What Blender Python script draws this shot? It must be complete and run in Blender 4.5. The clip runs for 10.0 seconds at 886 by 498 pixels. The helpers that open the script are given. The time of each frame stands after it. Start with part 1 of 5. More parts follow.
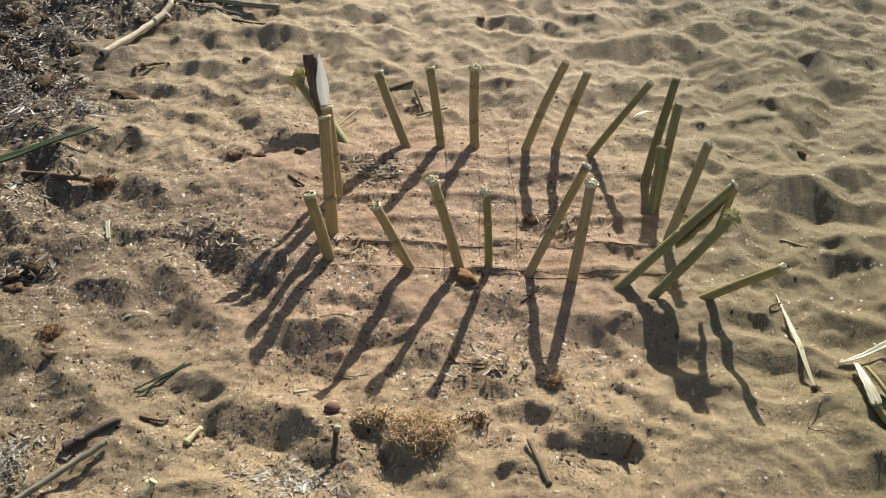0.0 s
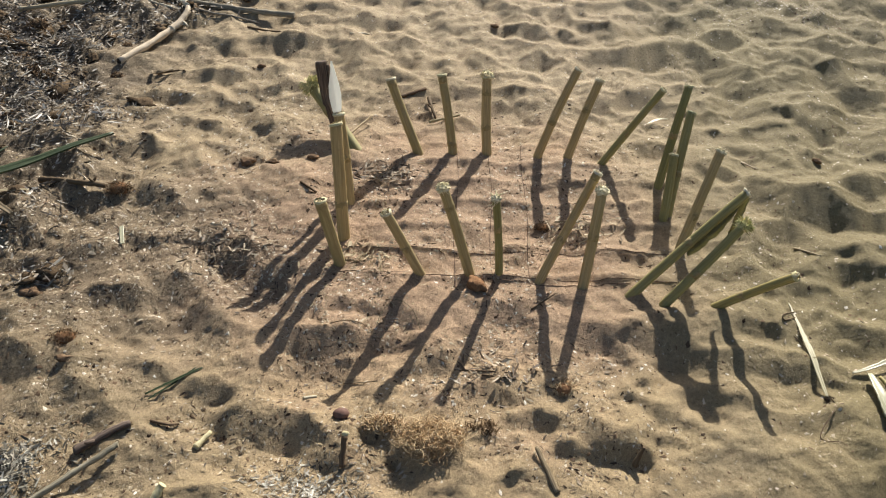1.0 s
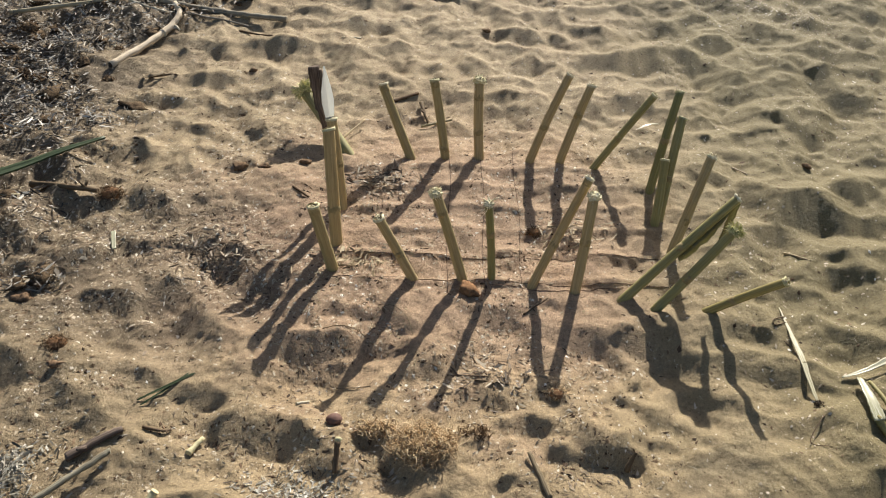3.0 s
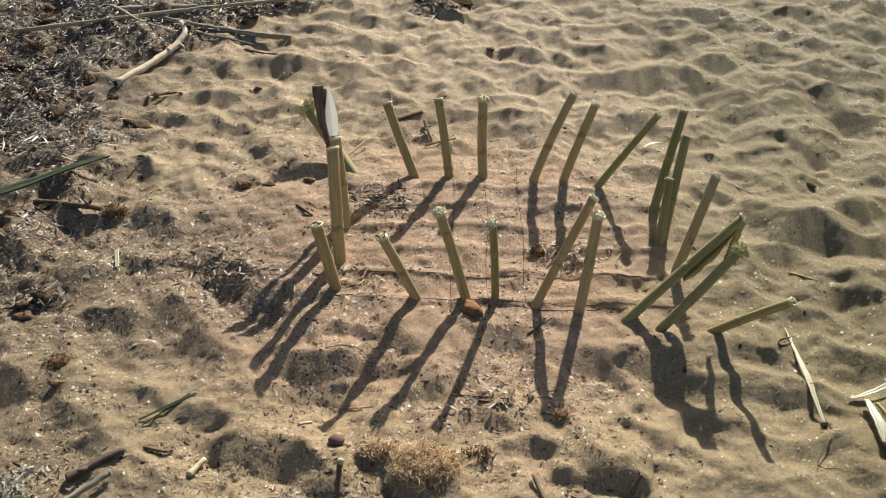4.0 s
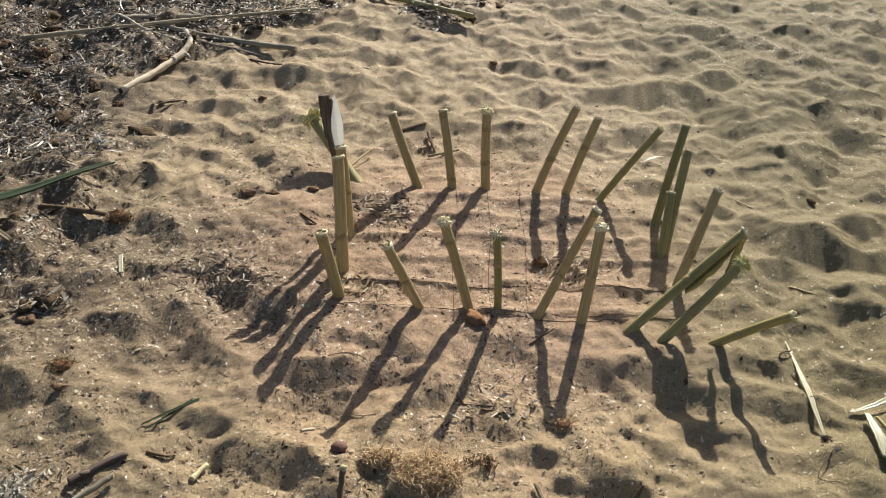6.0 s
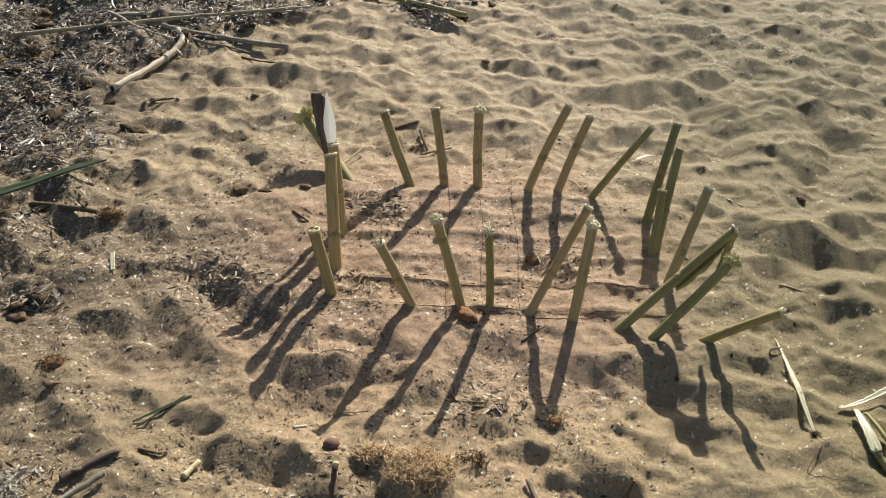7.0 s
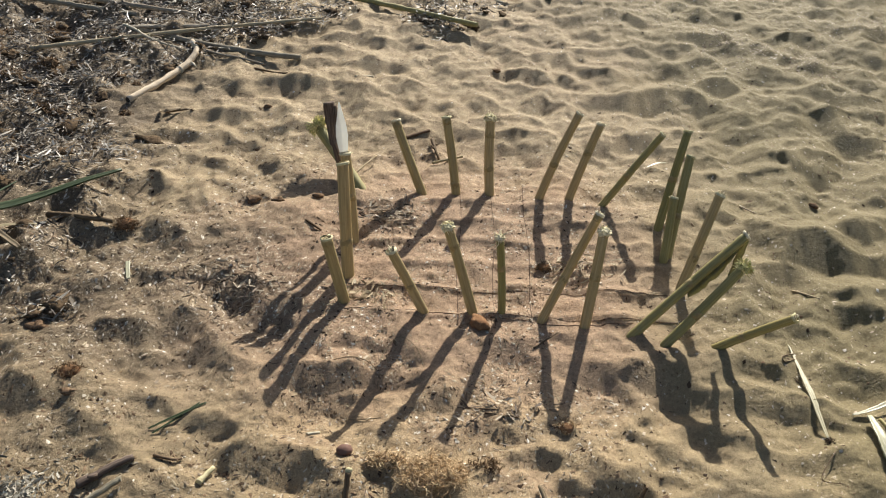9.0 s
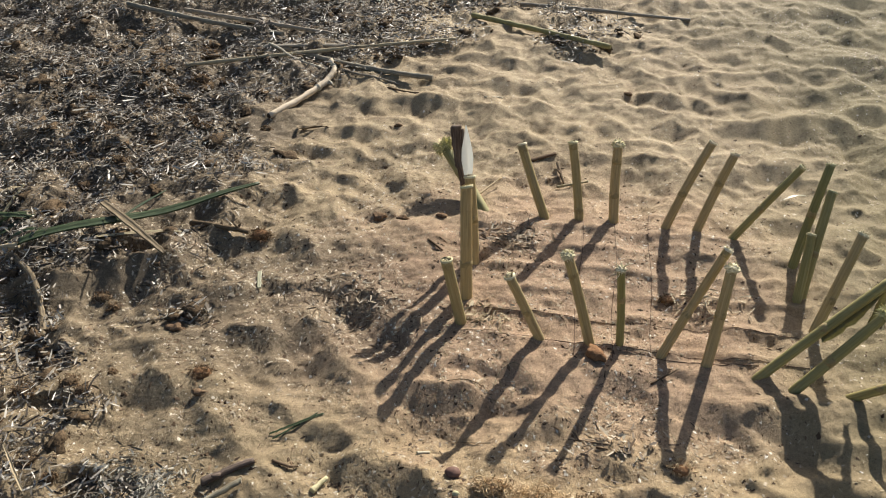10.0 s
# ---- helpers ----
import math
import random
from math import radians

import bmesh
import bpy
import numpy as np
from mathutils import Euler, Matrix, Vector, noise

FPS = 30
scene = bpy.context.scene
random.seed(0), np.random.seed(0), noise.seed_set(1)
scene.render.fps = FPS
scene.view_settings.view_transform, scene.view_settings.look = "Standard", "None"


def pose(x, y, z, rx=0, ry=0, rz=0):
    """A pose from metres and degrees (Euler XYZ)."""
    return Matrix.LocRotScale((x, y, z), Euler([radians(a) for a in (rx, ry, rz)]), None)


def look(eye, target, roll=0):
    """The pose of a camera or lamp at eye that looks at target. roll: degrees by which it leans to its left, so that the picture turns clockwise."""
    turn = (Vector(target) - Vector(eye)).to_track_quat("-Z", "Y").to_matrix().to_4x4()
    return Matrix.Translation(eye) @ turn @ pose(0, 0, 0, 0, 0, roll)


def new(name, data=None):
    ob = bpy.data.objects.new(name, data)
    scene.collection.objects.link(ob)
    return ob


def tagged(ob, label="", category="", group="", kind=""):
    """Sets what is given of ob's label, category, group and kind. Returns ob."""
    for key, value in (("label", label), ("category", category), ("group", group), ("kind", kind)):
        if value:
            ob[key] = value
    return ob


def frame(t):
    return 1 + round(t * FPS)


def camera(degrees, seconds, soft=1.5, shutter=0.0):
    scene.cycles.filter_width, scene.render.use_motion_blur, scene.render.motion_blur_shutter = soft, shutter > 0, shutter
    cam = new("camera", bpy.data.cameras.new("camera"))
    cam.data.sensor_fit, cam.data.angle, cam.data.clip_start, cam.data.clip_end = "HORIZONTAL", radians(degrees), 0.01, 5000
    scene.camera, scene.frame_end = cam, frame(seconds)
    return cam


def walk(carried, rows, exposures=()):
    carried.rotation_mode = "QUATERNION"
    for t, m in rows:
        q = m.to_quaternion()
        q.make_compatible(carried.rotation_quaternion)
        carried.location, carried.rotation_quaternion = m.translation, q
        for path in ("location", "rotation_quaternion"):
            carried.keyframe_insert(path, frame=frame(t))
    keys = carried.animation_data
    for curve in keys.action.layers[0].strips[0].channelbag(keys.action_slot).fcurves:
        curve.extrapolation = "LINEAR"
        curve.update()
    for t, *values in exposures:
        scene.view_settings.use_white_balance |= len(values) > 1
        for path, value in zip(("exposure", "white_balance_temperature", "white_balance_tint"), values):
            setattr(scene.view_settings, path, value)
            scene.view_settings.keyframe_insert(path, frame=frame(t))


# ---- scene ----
cam = camera(58.56, 10.0, soft=1.1)
SUN_ELEVATION, SUN_AZIMUTH = 29.3, 16.2   # azimuth: degrees from +y towards +x

PATH = [
    (0, 0.0059, -0.0017, 1.3750, -0.437, -42.295, 0.964),
    (0.5, 0.0088, -0.0005, 1.3751, -0.958, -41.942, 1.504),
    (1, 0.0221, -0.0025, 1.3755, 1.221, -41.801, 0.142),
    (1.5, 0.0194, -0.0085, 1.3713, 0.139, -41.813, 0.705),
    (2, 0.0104, -0.0064, 1.3763, 0.229, -41.567, 0.318),
    (2.5, 0.0146, -0.0021, 1.3800, 0.463, -41.705, 0.348),
    (3.8, 0.0200, 0.0040, 1.3893, 0.010, -40.910, 1.243),
    (4, 0.0185, 0.0091, 1.3868, 0.738, -40.517, 0.552),
    (4.5, -0.0000, -0.0000, 1.3800, -0.000, -40.000, 1.526),
    (5, 0.0005, -0.0016, 1.3753, -0.237, -40.942, 2.117),
    (5.3, -0.0108, -0.0017, 1.3802, -5.899, -41.280, 6.682),
    (5.5, 0.0055, 0.0047, 1.3890, -2.014, -41.040, 3.522),
    (6, -0.0011, -0.0075, 1.3844, 0.347, -39.470, 1.587),
    (7.3, -0.0002, -0.0165, 1.3819, -1.201, -39.468, 2.625),
    (7.5, -0.0006, -0.0179, 1.3773, -2.072, -39.849, 3.214),
    (8, 0.0170, -0.0141, 1.3779, -1.030, -40.198, 1.952),
    (8.5, 0.0106, -0.0151, 1.3820, -1.117, -39.785, 1.867),
    (9, 0.0007, -0.0268, 1.3853, 0.796, -38.780, 1.106),
    (9.5, -0.0217, -0.0284, 1.4024, 1.199, -38.038, 2.047),
    (10, 0.0114, -0.0134, 1.4137, 12.204, -37.712, -3.082),
]


def row_pose(x, y, z, yaw, pitch, roll):
    a, p = radians(yaw), radians(pitch)
    ahead = Vector((-math.sin(a) * math.cos(p), math.cos(a) * math.cos(p), math.sin(p)))
    return look(Vector((x, y, z)), Vector((x, y, z)) + ahead, roll)


walk(cam, [(r[0], row_pose(*r[1:])) for r in PATH])

# ---- sky and sun ----
sun_way = Vector((math.sin(radians(SUN_AZIMUTH)) * math.cos(radians(SUN_ELEVATION)),
                  math.cos(radians(SUN_AZIMUTH)) * math.cos(radians(SUN_ELEVATION)),
                  math.sin(radians(SUN_ELEVATION))))
world = bpy.data.worlds.new("sky")
scene.world = world
world.use_nodes = True
sky = world.node_tree.nodes.new("ShaderNodeTexSky")
sky.sky_type = "NISHITA"
sky.sun_disc = False
sky.sun_elevation, sky.sun_rotation = radians(SUN_ELEVATION), radians(SUN_AZIMUTH)
sky.dust_density = 2.0
world.node_tree.nodes["Background"].inputs["Strength"].default_value = 0.060
world.node_tree.links.new(sky.outputs[0], world.node_tree.nodes["Background"].inputs["Color"])
sun = new("sun", bpy.data.lights.new("sun", "SUN"))
sun.data.energy, sun.data.angle, sun.data.color = 5.0, radians(0.55), (1.0, 0.93, 0.82)
sun.matrix_world = look(sun_way * 20, (0, 0, 0))
scene.view_settings.exposure = 0.43


# ---- materials ----
class Nodes:
    """Short hand for one node material."""

    def __init__(self, name, roughness=0.8, specular=0.3):
        self.material = bpy.data.materials.new(name)
        self.material.use_nodes = True
        self.tree = self.material.node_tree
        self.shader = self.tree.nodes["Principled BSDF"]
        self.shader.inputs["Roughness"].default_value = roughness
        self.shader.inputs["Specular IOR Level"].default_value = specular
        self.place = self.add("ShaderNodeTexCoord").outputs["Object"]

    def add(self, kind, **values):
        node = self.tree.nodes.new(kind)
        for key, value in values.items():
            node.inputs[key.replace("_", " ")].default_value = value
        return node

    def link(self, a, b):
        self.tree.links.new(a, b)

    def noise(self, scale, detail=4.0, rough=0.6, vector=None):
        n = self.add("ShaderNodeTexNoise", Scale=scale, Detail=detail, Roughness=rough)
        self.link(vector or self.place, n.inputs["Vector"])
        return n.outputs["Fac"]

    def stretched(self, sx, sy, sz):
        m = self.add("ShaderNodeMapping", Scale=(sx, sy, sz))
        self.link(self.place, m.inputs["Vector"])
        return m.outputs[0]

    def ramp(self, value, *stops):
        r = self.tree.nodes.new("ShaderNodeValToRGB")
        while len(r.color_ramp.elements) < len(stops):
            r.color_ramp.elements.new(0.5)
        for e, (at, colour) in zip(r.color_ramp.elements, stops):
            e.position, e.color = at, (*colour, 1)
        self.link(value, r.inputs[0])
        return r.outputs[0]

    def mix(self, fac, a, b, blend="MIX"):
        m = self.tree.nodes.new("ShaderNodeMix")
        m.data_type, m.blend_type = "RGBA", blend
        for slot, v in ((m.inputs[0], fac), (m.inputs[6], a), (m.inputs[7], b)):
            if isinstance(v, (int, float)):
                slot.default_value = v
            elif isinstance(v, tuple):
                slot.default_value = (*v, 1)
            else:
                self.link(v, slot)
        return m.outputs[2]

    def sums(self, kind, a, b=0.0, c=0.0):
        m = self.tree.nodes.new("ShaderNodeMath")
        m.operation = kind
        for slot, v in zip(m.inputs, (a, b, c)):
            if isinstance(v, (int, float)):
                slot.default_value = v
            else:
                self.link(v, slot)
        return m.outputs[0]

    def span(self, value, low, high):
        m = self.tree.nodes.new("ShaderNodeMapRange")
        m.interpolation_type = "SMOOTHSTEP"
        self.link(value, m.inputs[0])
        m.inputs[1].default_value, m.inputs[2].default_value = low, high
        return m.outputs[0]

    def colour(self, c):
        if isinstance(c, tuple):
            self.shader.inputs["Base Color"].default_value = (*c, 1)
        else:
            self.link(c, self.shader.inputs["Base Color"])
        return self

    def bump(self, height, strength, distance):
        b = self.add("ShaderNodeBump", Strength=strength, Distance=distance)
        self.link(height, b.inputs["Height"])
        self.link(b.outputs[0], self.shader.inputs["Normal"])
        return self


def sand_material():
    n = Nodes("sand", 0.74, 0.28)
    wide = n.noise(2.3, 5)
    base = n.ramp(wide, (0.3, (0.375, 0.291, 0.177)), (0.55, (0.446, 0.354, 0.224)), (0.75, (0.492, 0.400, 0.264)))
    mottled = n.mix(n.span(n.noise(26, 6, 0.7), 0.42, 0.75), base, (0.27, 0.20, 0.125))
    sep = n.add("ShaderNodeSeparateXYZ")
    n.link(n.place, sep.inputs[0])
    x, y = sep.outputs[0], sep.outputs[1]
    along = n.sums("SUBTRACT", 1.0, n.span(n.sums("ADD", n.sums("ABSOLUTE", n.sums("SUBTRACT", y, 2.4)), n.sums("MULTIPLY", n.noise(0.7, 4), 1.5)), 2.8, 4.6))
    # reddish damp sand inside the fenced patch; its colour also holds a lens tint
    dx = n.sums("MULTIPLY", n.sums("ADD", x, 0.03), 1.42)
    dy = n.sums("MULTIPLY", n.sums("SUBTRACT", y, 1.50), 1.40)
    far = n.sums("SQRT", n.sums("ADD", n.sums("MULTIPLY", dx, dx), n.sums("MULTIPLY", dy, dy)))
    far = n.sums("ADD", far, n.sums("MULTIPLY", n.sums("SUBTRACT", n.noise(5, 4), 0.5), 0.9))
    patch = n.sums("SUBTRACT", 1.0, n.span(far, 0.55, 1.25))
    mottled = n.mix(n.sums("MULTIPLY", patch, 0.72), mottled, (0.450, 0.302, 0.203))
    damp = n.sums("MULTIPLY", n.span(n.noise(11, 5, 0.65), 0.53, 0.70), n.sums("MULTIPLY", patch, 0.38))
    mottled = n.mix(damp, mottled, (0.19, 0.115, 0.08))
    # dry yellow sand in front of the patch
    dry = n.sums("MULTIPLY", n.sums("SUBTRACT", 1.0, n.span(y, 1.02, 1.32)), n.span(n.noise(4.0, 4, 0.6), 0.28, 0.52))
    mottled = n.mix(n.sums("MULTIPLY", dry, 0.72), mottled, (0.440, 0.338, 0.196))
    # finer sand to the right, with the lens's greyer tint put into its colour
    mottled = n.mix(n.sums("MULTIPLY", n.span(n.sums("ADD", x, n.sums("MULTIPLY", n.sums("SUBTRACT", n.noise(0.8, 4), 0.5), 1.4)), 0.30, 1.0), n.sums("MULTIPLY", along, 0.90)), mottled, (0.228, 0.191, 0.099))
    # rotted litter mixed into the sand on the left
    edge = n.sums("ADD", x, n.sums("MULTIPLY", n.sums("SUBTRACT", n.noise(3.2, 6, 0.65), 0.5), 1.1))
    edge = n.sums("SUBTRACT", edge, n.sums("MULTIPLY", n.sums("SUBTRACT", 1.0, n.span(y, 1.0, 1.75)), 0.28))
    rot = n.sums("SUBTRACT", 1.0, n.span(edge, -1.30, -0.80))
    dirt = n.ramp(n.noise(38, 5, 0.7), (0.36, (0.055, 0.042, 0.030)), (0.56, (0.16, 0.125, 0.088)), (0.74, (0.33, 0.27, 0.195)))
    soil = n.sums("SUBTRACT", 1.0, n.span(n.sums("ADD", edge, n.sums("MULTIPLY", n.span(y, 1.5, 2.2), 0.5)), -0.95, -0.42))
    mottled = n.mix(n.sums("MULTIPLY", soil, n.sums("MULTIPLY", along, 0.45)), mottled, (0.298, 0.236, 0.152))
    mottled = n.mix(n.sums("MULTIPLY", n.sums("MULTIPLY", rot, n.sums("ADD", 0.30, n.sums("MULTIPLY", n.span(y, 1.2, 1.7), 0.45))), n.sums("ADD", 0.4, n.sums("MULTIPLY", along, 0.6))), mottled, dirt)
    # brown leaf stains beside the patch, with a hollow's shade put into the colour
    sx = n.sums("MULTIPLY", n.sums("ADD", x, 0.72), 2.0)
    sy = n.sums("MULTIPLY", n.sums("SUBTRACT", y, 1.52), 2.6)
    around = n.sums("SQRT", n.sums("ADD", n.sums("MULTIPLY", sx, sx), n.sums("MULTIPLY", sy, sy)))
    around = n.sums("ADD", around, n.sums("MULTIPLY", n.sums("SUBTRACT", n.noise(6, 5, 0.65), 0.5), 1.6))
    stain_shade = n.sums("SUBTRACT", 1.0, n.span(around, 0.45, 1.05))
    mottled = n.mix(n.sums("MULTIPLY", stain_shade, 0.42), mottled, (0.135, 0.098, 0.070))
    grain = n.noise(620, 3, 0.6)
    clod = n.ramp(n.noise(130, 5, 0.7), (0.3, (0.62, 0.6, 0.58)), (0.5, (1, 1, 1)), (0.7, (1.22, 1.2, 1.16)))
    mottled = n.mix(0.9, mottled, clod, "MULTIPLY")
    speck = n.ramp(grain, (0.30, (0.36, 0.33, 0.31)), (0.46, (0.88, 0.87, 0.86)), (0.56, (1.0, 1.0, 1.0)), (0.70, (1.65, 1.62, 1.52)))
    fine_side = n.sums("SUBTRACT", 0.80, n.sums("MULTIPLY", n.span(x, 0.35, 0.85), 0.42))
    n.colour(n.mix(fine_side, mottled, speck, "MULTIPLY"))
    relief = n.sums("ADD", n.sums("MULTIPLY", n.noise(110, 5, 0.7), 0.7), n.sums("MULTIPLY", grain, 0.35))
    return n.bump(relief, 0.72, 0.0090).material


def stalk_material(name, dark, mid, light, roughness=0.6, lying=False):
    """Fibrous stalk: streaks along its local z, blotches, fine relief."""
    n = Nodes(name, roughness, 0.35)
    if lying:
        m = n.add("ShaderNodeMapping", Scale=(16.0, 14.0, 1.0))
        n.link(n.add("ShaderNodeUVMap").outputs[0], m.inputs["Vector"])
        streak = n.noise(1, 4, 0.65, m.outputs[0])
    else:
        streak = n.noise(1, 4, 0.65, n.stretched(260, 260, 9))
    body = n.ramp(streak, (0.3, dark), (0.52, mid), (0.72, light))
    blotch = n.span(n.noise(24, 4, 0.6), 0.55, 0.72)
    info = n.tree.nodes.new("ShaderNodeObjectInfo")
    shift = n.ramp(info.outputs["Random"], (0.0, (0.82, 0.85, 0.78)), (0.5, (1, 1, 1)), (1.0, (1.12, 1.04, 0.95)))
    body = n.mix(n.sums("MULTIPLY", blotch, 0.5), body, tuple(0.55 * v for v in mid))
    n.colour(n.mix(1.0, body, shift, "MULTIPLY"))
    return n.bump(streak, 0.3, 0.0010).material


def varied_material(name, roughness, stops, specular=0.4, scale=180.0, patchy=0.0):
    """Many small pieces in one mesh: a colour of its own for every piece."""
    n = Nodes(name, roughness, specular)
    geo = n.tree.nodes.new("ShaderNodeNewGeometry")
    pick = geo.outputs["Random Per Island"]
    if patchy:
        pick = n.sums("ADD", n.sums("MULTIPLY", pick, 1.0 - 0.3 * patchy), n.sums("MULTIPLY", n.sums("SUBTRACT", n.noise(7, 4, 0.7), 0.42), patchy))
    tone = n.ramp(pick, *stops)
    fleck = n.noise(scale, 3)
    n.colour(n.mix(0.5, tone, n.ramp(fleck, (0.3, (0.6, 0.58, 0.55)), (0.7, (1.15, 1.13, 1.1))), "MULTIPLY"))
    return n.bump(fleck, 0.3, 0.001).material


def plain_material(name, a, b, scale, roughness=0.8, specular=0.3, depth=0.002, stretch=None):
    n = Nodes(name, roughness, specular)
    v = n.stretched(*stretch) if stretch else None
    f = n.noise(scale, 5, 0.65, v)
    n.colour(n.ramp(f, (0.32, a), (0.68, b)))
    return n.bump(f, 0.6, depth).material


SAND = sand_material()
REED = stalk_material("green_reed", (0.34, 0.265, 0.125), (0.45, 0.355, 0.18), (0.55, 0.45, 0.26))
REED_DARK = stalk_material("dark_green_reed", (0.25, 0.225, 0.09), (0.325, 0.295, 0.125), (0.40, 0.37, 0.18))
NODE = plain_material("reed_node", (0.27, 0.21, 0.10), (0.41, 0.33, 0.165), 90)
FRAY = varied_material("frayed_fibre", 0.8, [(0.0, (0.72, 0.63, 0.42)), (0.6, (0.86, 0.79, 0.59)), (1.0, (0.66, 0.62, 0.34))])
FRAY_GREEN = varied_material("green_frayed_fibre", 0.8, [(0.0, (0.70, 0.64, 0.34)), (0.5, (0.80, 0.76, 0.44)), (1.0, (0.40, 0.42, 0.15))])
PITH = plain_material("reed_pith", (0.55, 0.49, 0.27), (0.72, 0.66, 0.42), 160, 0.85)
DRY = stalk_material("dry_reed", (0.32, 0.26, 0.16), (0.50, 0.42, 0.28), (0.62, 0.54, 0.39), 0.7, True)
GREY_WOOD = stalk_material("weathered_wood", (0.15, 0.125, 0.095), (0.35, 0.305, 0.24), (0.52, 0.47, 0.385), 0.8, True)
BLEACHED = stalk_material("bleached_wood", (0.46, 0.40, 0.30), (0.70, 0.63, 0.51), (0.82, 0.77, 0.66), 0.7, True)
BROWN_WOOD = stalk_material("brown_wood", (0.07, 0.045, 0.028), (0.17, 0.115, 0.07), (0.27, 0.20, 0.13), 0.85, True)
SPLINT_WOOD = stalk_material("old_split_wood", (0.05, 0.036, 0.03), (0.13, 0.10, 0.082), (0.24, 0.19, 0.16), 0.85, True)
# near-black that stands for the shade inside the branch's hollow end
SHADE_DARK = stalk_material("shade_dark_wood", (0.018, 0.014, 0.012), (0.05, 0.038, 0.03), (0.12, 0.09, 0.065), 0.75, True)
GREEN_LEAF = stalk_material("green_sheath", (0.021, 0.034, 0.015), (0.044, 0.069, 0.033), (0.14, 0.16, 0.095), 0.5, True)
PALE_LEAF = stalk_material("bleached_sheath", (0.32, 0.31, 0.17), (0.56, 0.54, 0.39), (0.84, 0.83, 0.74), 0.30, True)
SPLIT = stalk_material("split_reed", (0.10, 0.075, 0.045), (0.24, 0.19, 0.12), (0.46, 0.39, 0.27), 0.75, True)
TAG = plain_material("pale_tag", (0.56, 0.60, 0.60), (0.72, 0.75, 0.74), 60, 0.4, 0.5, 0.0004)
# thin plastic lets some of the sun through
thin_sheet = TAG.node_tree.nodes.new("ShaderNodeBsdfTranslucent")
thin_sheet.inputs["Color"].default_value = (0.84, 0.85, 0.83, 1)
both = TAG.node_tree.nodes.new("ShaderNodeMixShader")
both.inputs[0].default_value = 0.65
TAG.node_tree.links.new(TAG.node_tree.nodes["Principled BSDF"].outputs[0], both.inputs[1])
TAG.node_tree.links.new(thin_sheet.outputs[0], both.inputs[2])
TAG.node_tree.links.new(both.outputs[0], TAG.node_tree.nodes["Material Output"].inputs[0])
SHEATH = plain_material("thin_green_sheath", (0.19, 0.18, 0.085), (0.31, 0.29, 0.15), 70, 0.55, 0.4, 0.0008)
WIRE = plain_material("rusty_wire", (0.05, 0.03, 0.02), (0.14, 0.075, 0.04), 220, 0.7, 0.4, 0.0004)
LITTER = varied_material("seagrass_litter", 0.5, [(0.0, (0.014, 0.011, 0.008)), (0.25, (0.052, 0.040, 0.030)), (0.43, (0.18, 0.150, 0.115)), (0.60, (0.40, 0.365, 0.30)), (0.82, (0.68, 0.655, 0.59)), (1.0, (0.86, 0.85, 0.80))], 0.5, 180.0, 1.0)
CLUMPS = varied_material("sand_clumps", 0.95, [(0.0, (0.27, 0.20, 0.12)), (0.5, (0.40, 0.31, 0.19)), (1.0, (0.52, 0.43, 0.29))], 0.15)
SCRAPS = varied_material("leaf_scraps", 0.6, [(0.0, (0.06, 0.04, 0.025)), (0.35, (0.16, 0.11, 0.07)), (0.7, (0.36, 0.28, 0.18)), (1.0, (0.64, 0.57, 0.44))])
CHIPS = varied_material("pale_chips", 0.55, [(0.0, (0.36, 0.28, 0.18)), (0.55, (0.56, 0.47, 0.34)), (0.85, (0.72, 0.65, 0.53)), (1.0, (0.86, 0.82, 0.74))])
CRUMBS = varied_material("dark_crumbs", 0.9, [(0.0, (0.05, 0.032, 0.02)), (0.5, (0.14, 0.09, 0.055)), (1.0, (0.28, 0.19, 0.115))])
STRAW = varied_material("straw_bits", 0.7, [(0.0, (0.20, 0.14, 0.08)), (0.5, (0.40, 0.31, 0.18)), (1.0, (0.62, 0.54, 0.38))])
ROOTS = varied_material("root_fibres", 0.75, [(0.0, (0.40, 0.27, 0.14)), (0.5, (0.64, 0.47, 0.27)), (1.0, (0.80, 0.64, 0.42))])
HEAP = varied_material("bleached_scraps", 0.5, [(0.0, (0.04, 0.032, 0.022)), (0.45, (0.20, 0.185, 0.145)), (0.8, (0.40, 0.385, 0.32)), (1.0, (0.62, 0.61, 0.54))])
BALL = varied_material("brown_fibres", 0.85, [(0.0, (0.07, 0.042, 0.02)), (0.5, (0.18, 0.112, 0.058)), (1.0, (0.33, 0.225, 0.125))])
DAMP_CLOD = plain_material("damp_clod", (0.11, 0.07, 0.045), (0.31, 0.21, 0.13), 150, 0.95, 0.1, 0.006)
DARK_ROOT = varied_material("dark_root", 0.9, [(0.0, (0.03, 0.022, 0.015)), (1.0, (0.12, 0.08, 0.05))])
SPONGE = plain_material("orange_sponge", (0.17, 0.085, 0.042), (0.38, 0.215, 0.11), 150, 0.9, 0.2, 0.006)
MATTED = plain_material("matted_roots", (0.22, 0.14, 0.07), (0.50, 0.36, 0.20), 190, 0.95, 0.1, 0.006)
CLOD = plain_material("matted_fibre", (0.045, 0.032, 0.021), (0.20, 0.142, 0.088), 170, 0.95, 0.1, 0.006)
STONE = plain_material("red_brown_stone", (0.13, 0.07, 0.055), (0.24, 0.14, 0.11), 45, 0.75)


# ---- ground ----
rng = np.random.default_rng(7)
TABLE = rng.random((256, 256))


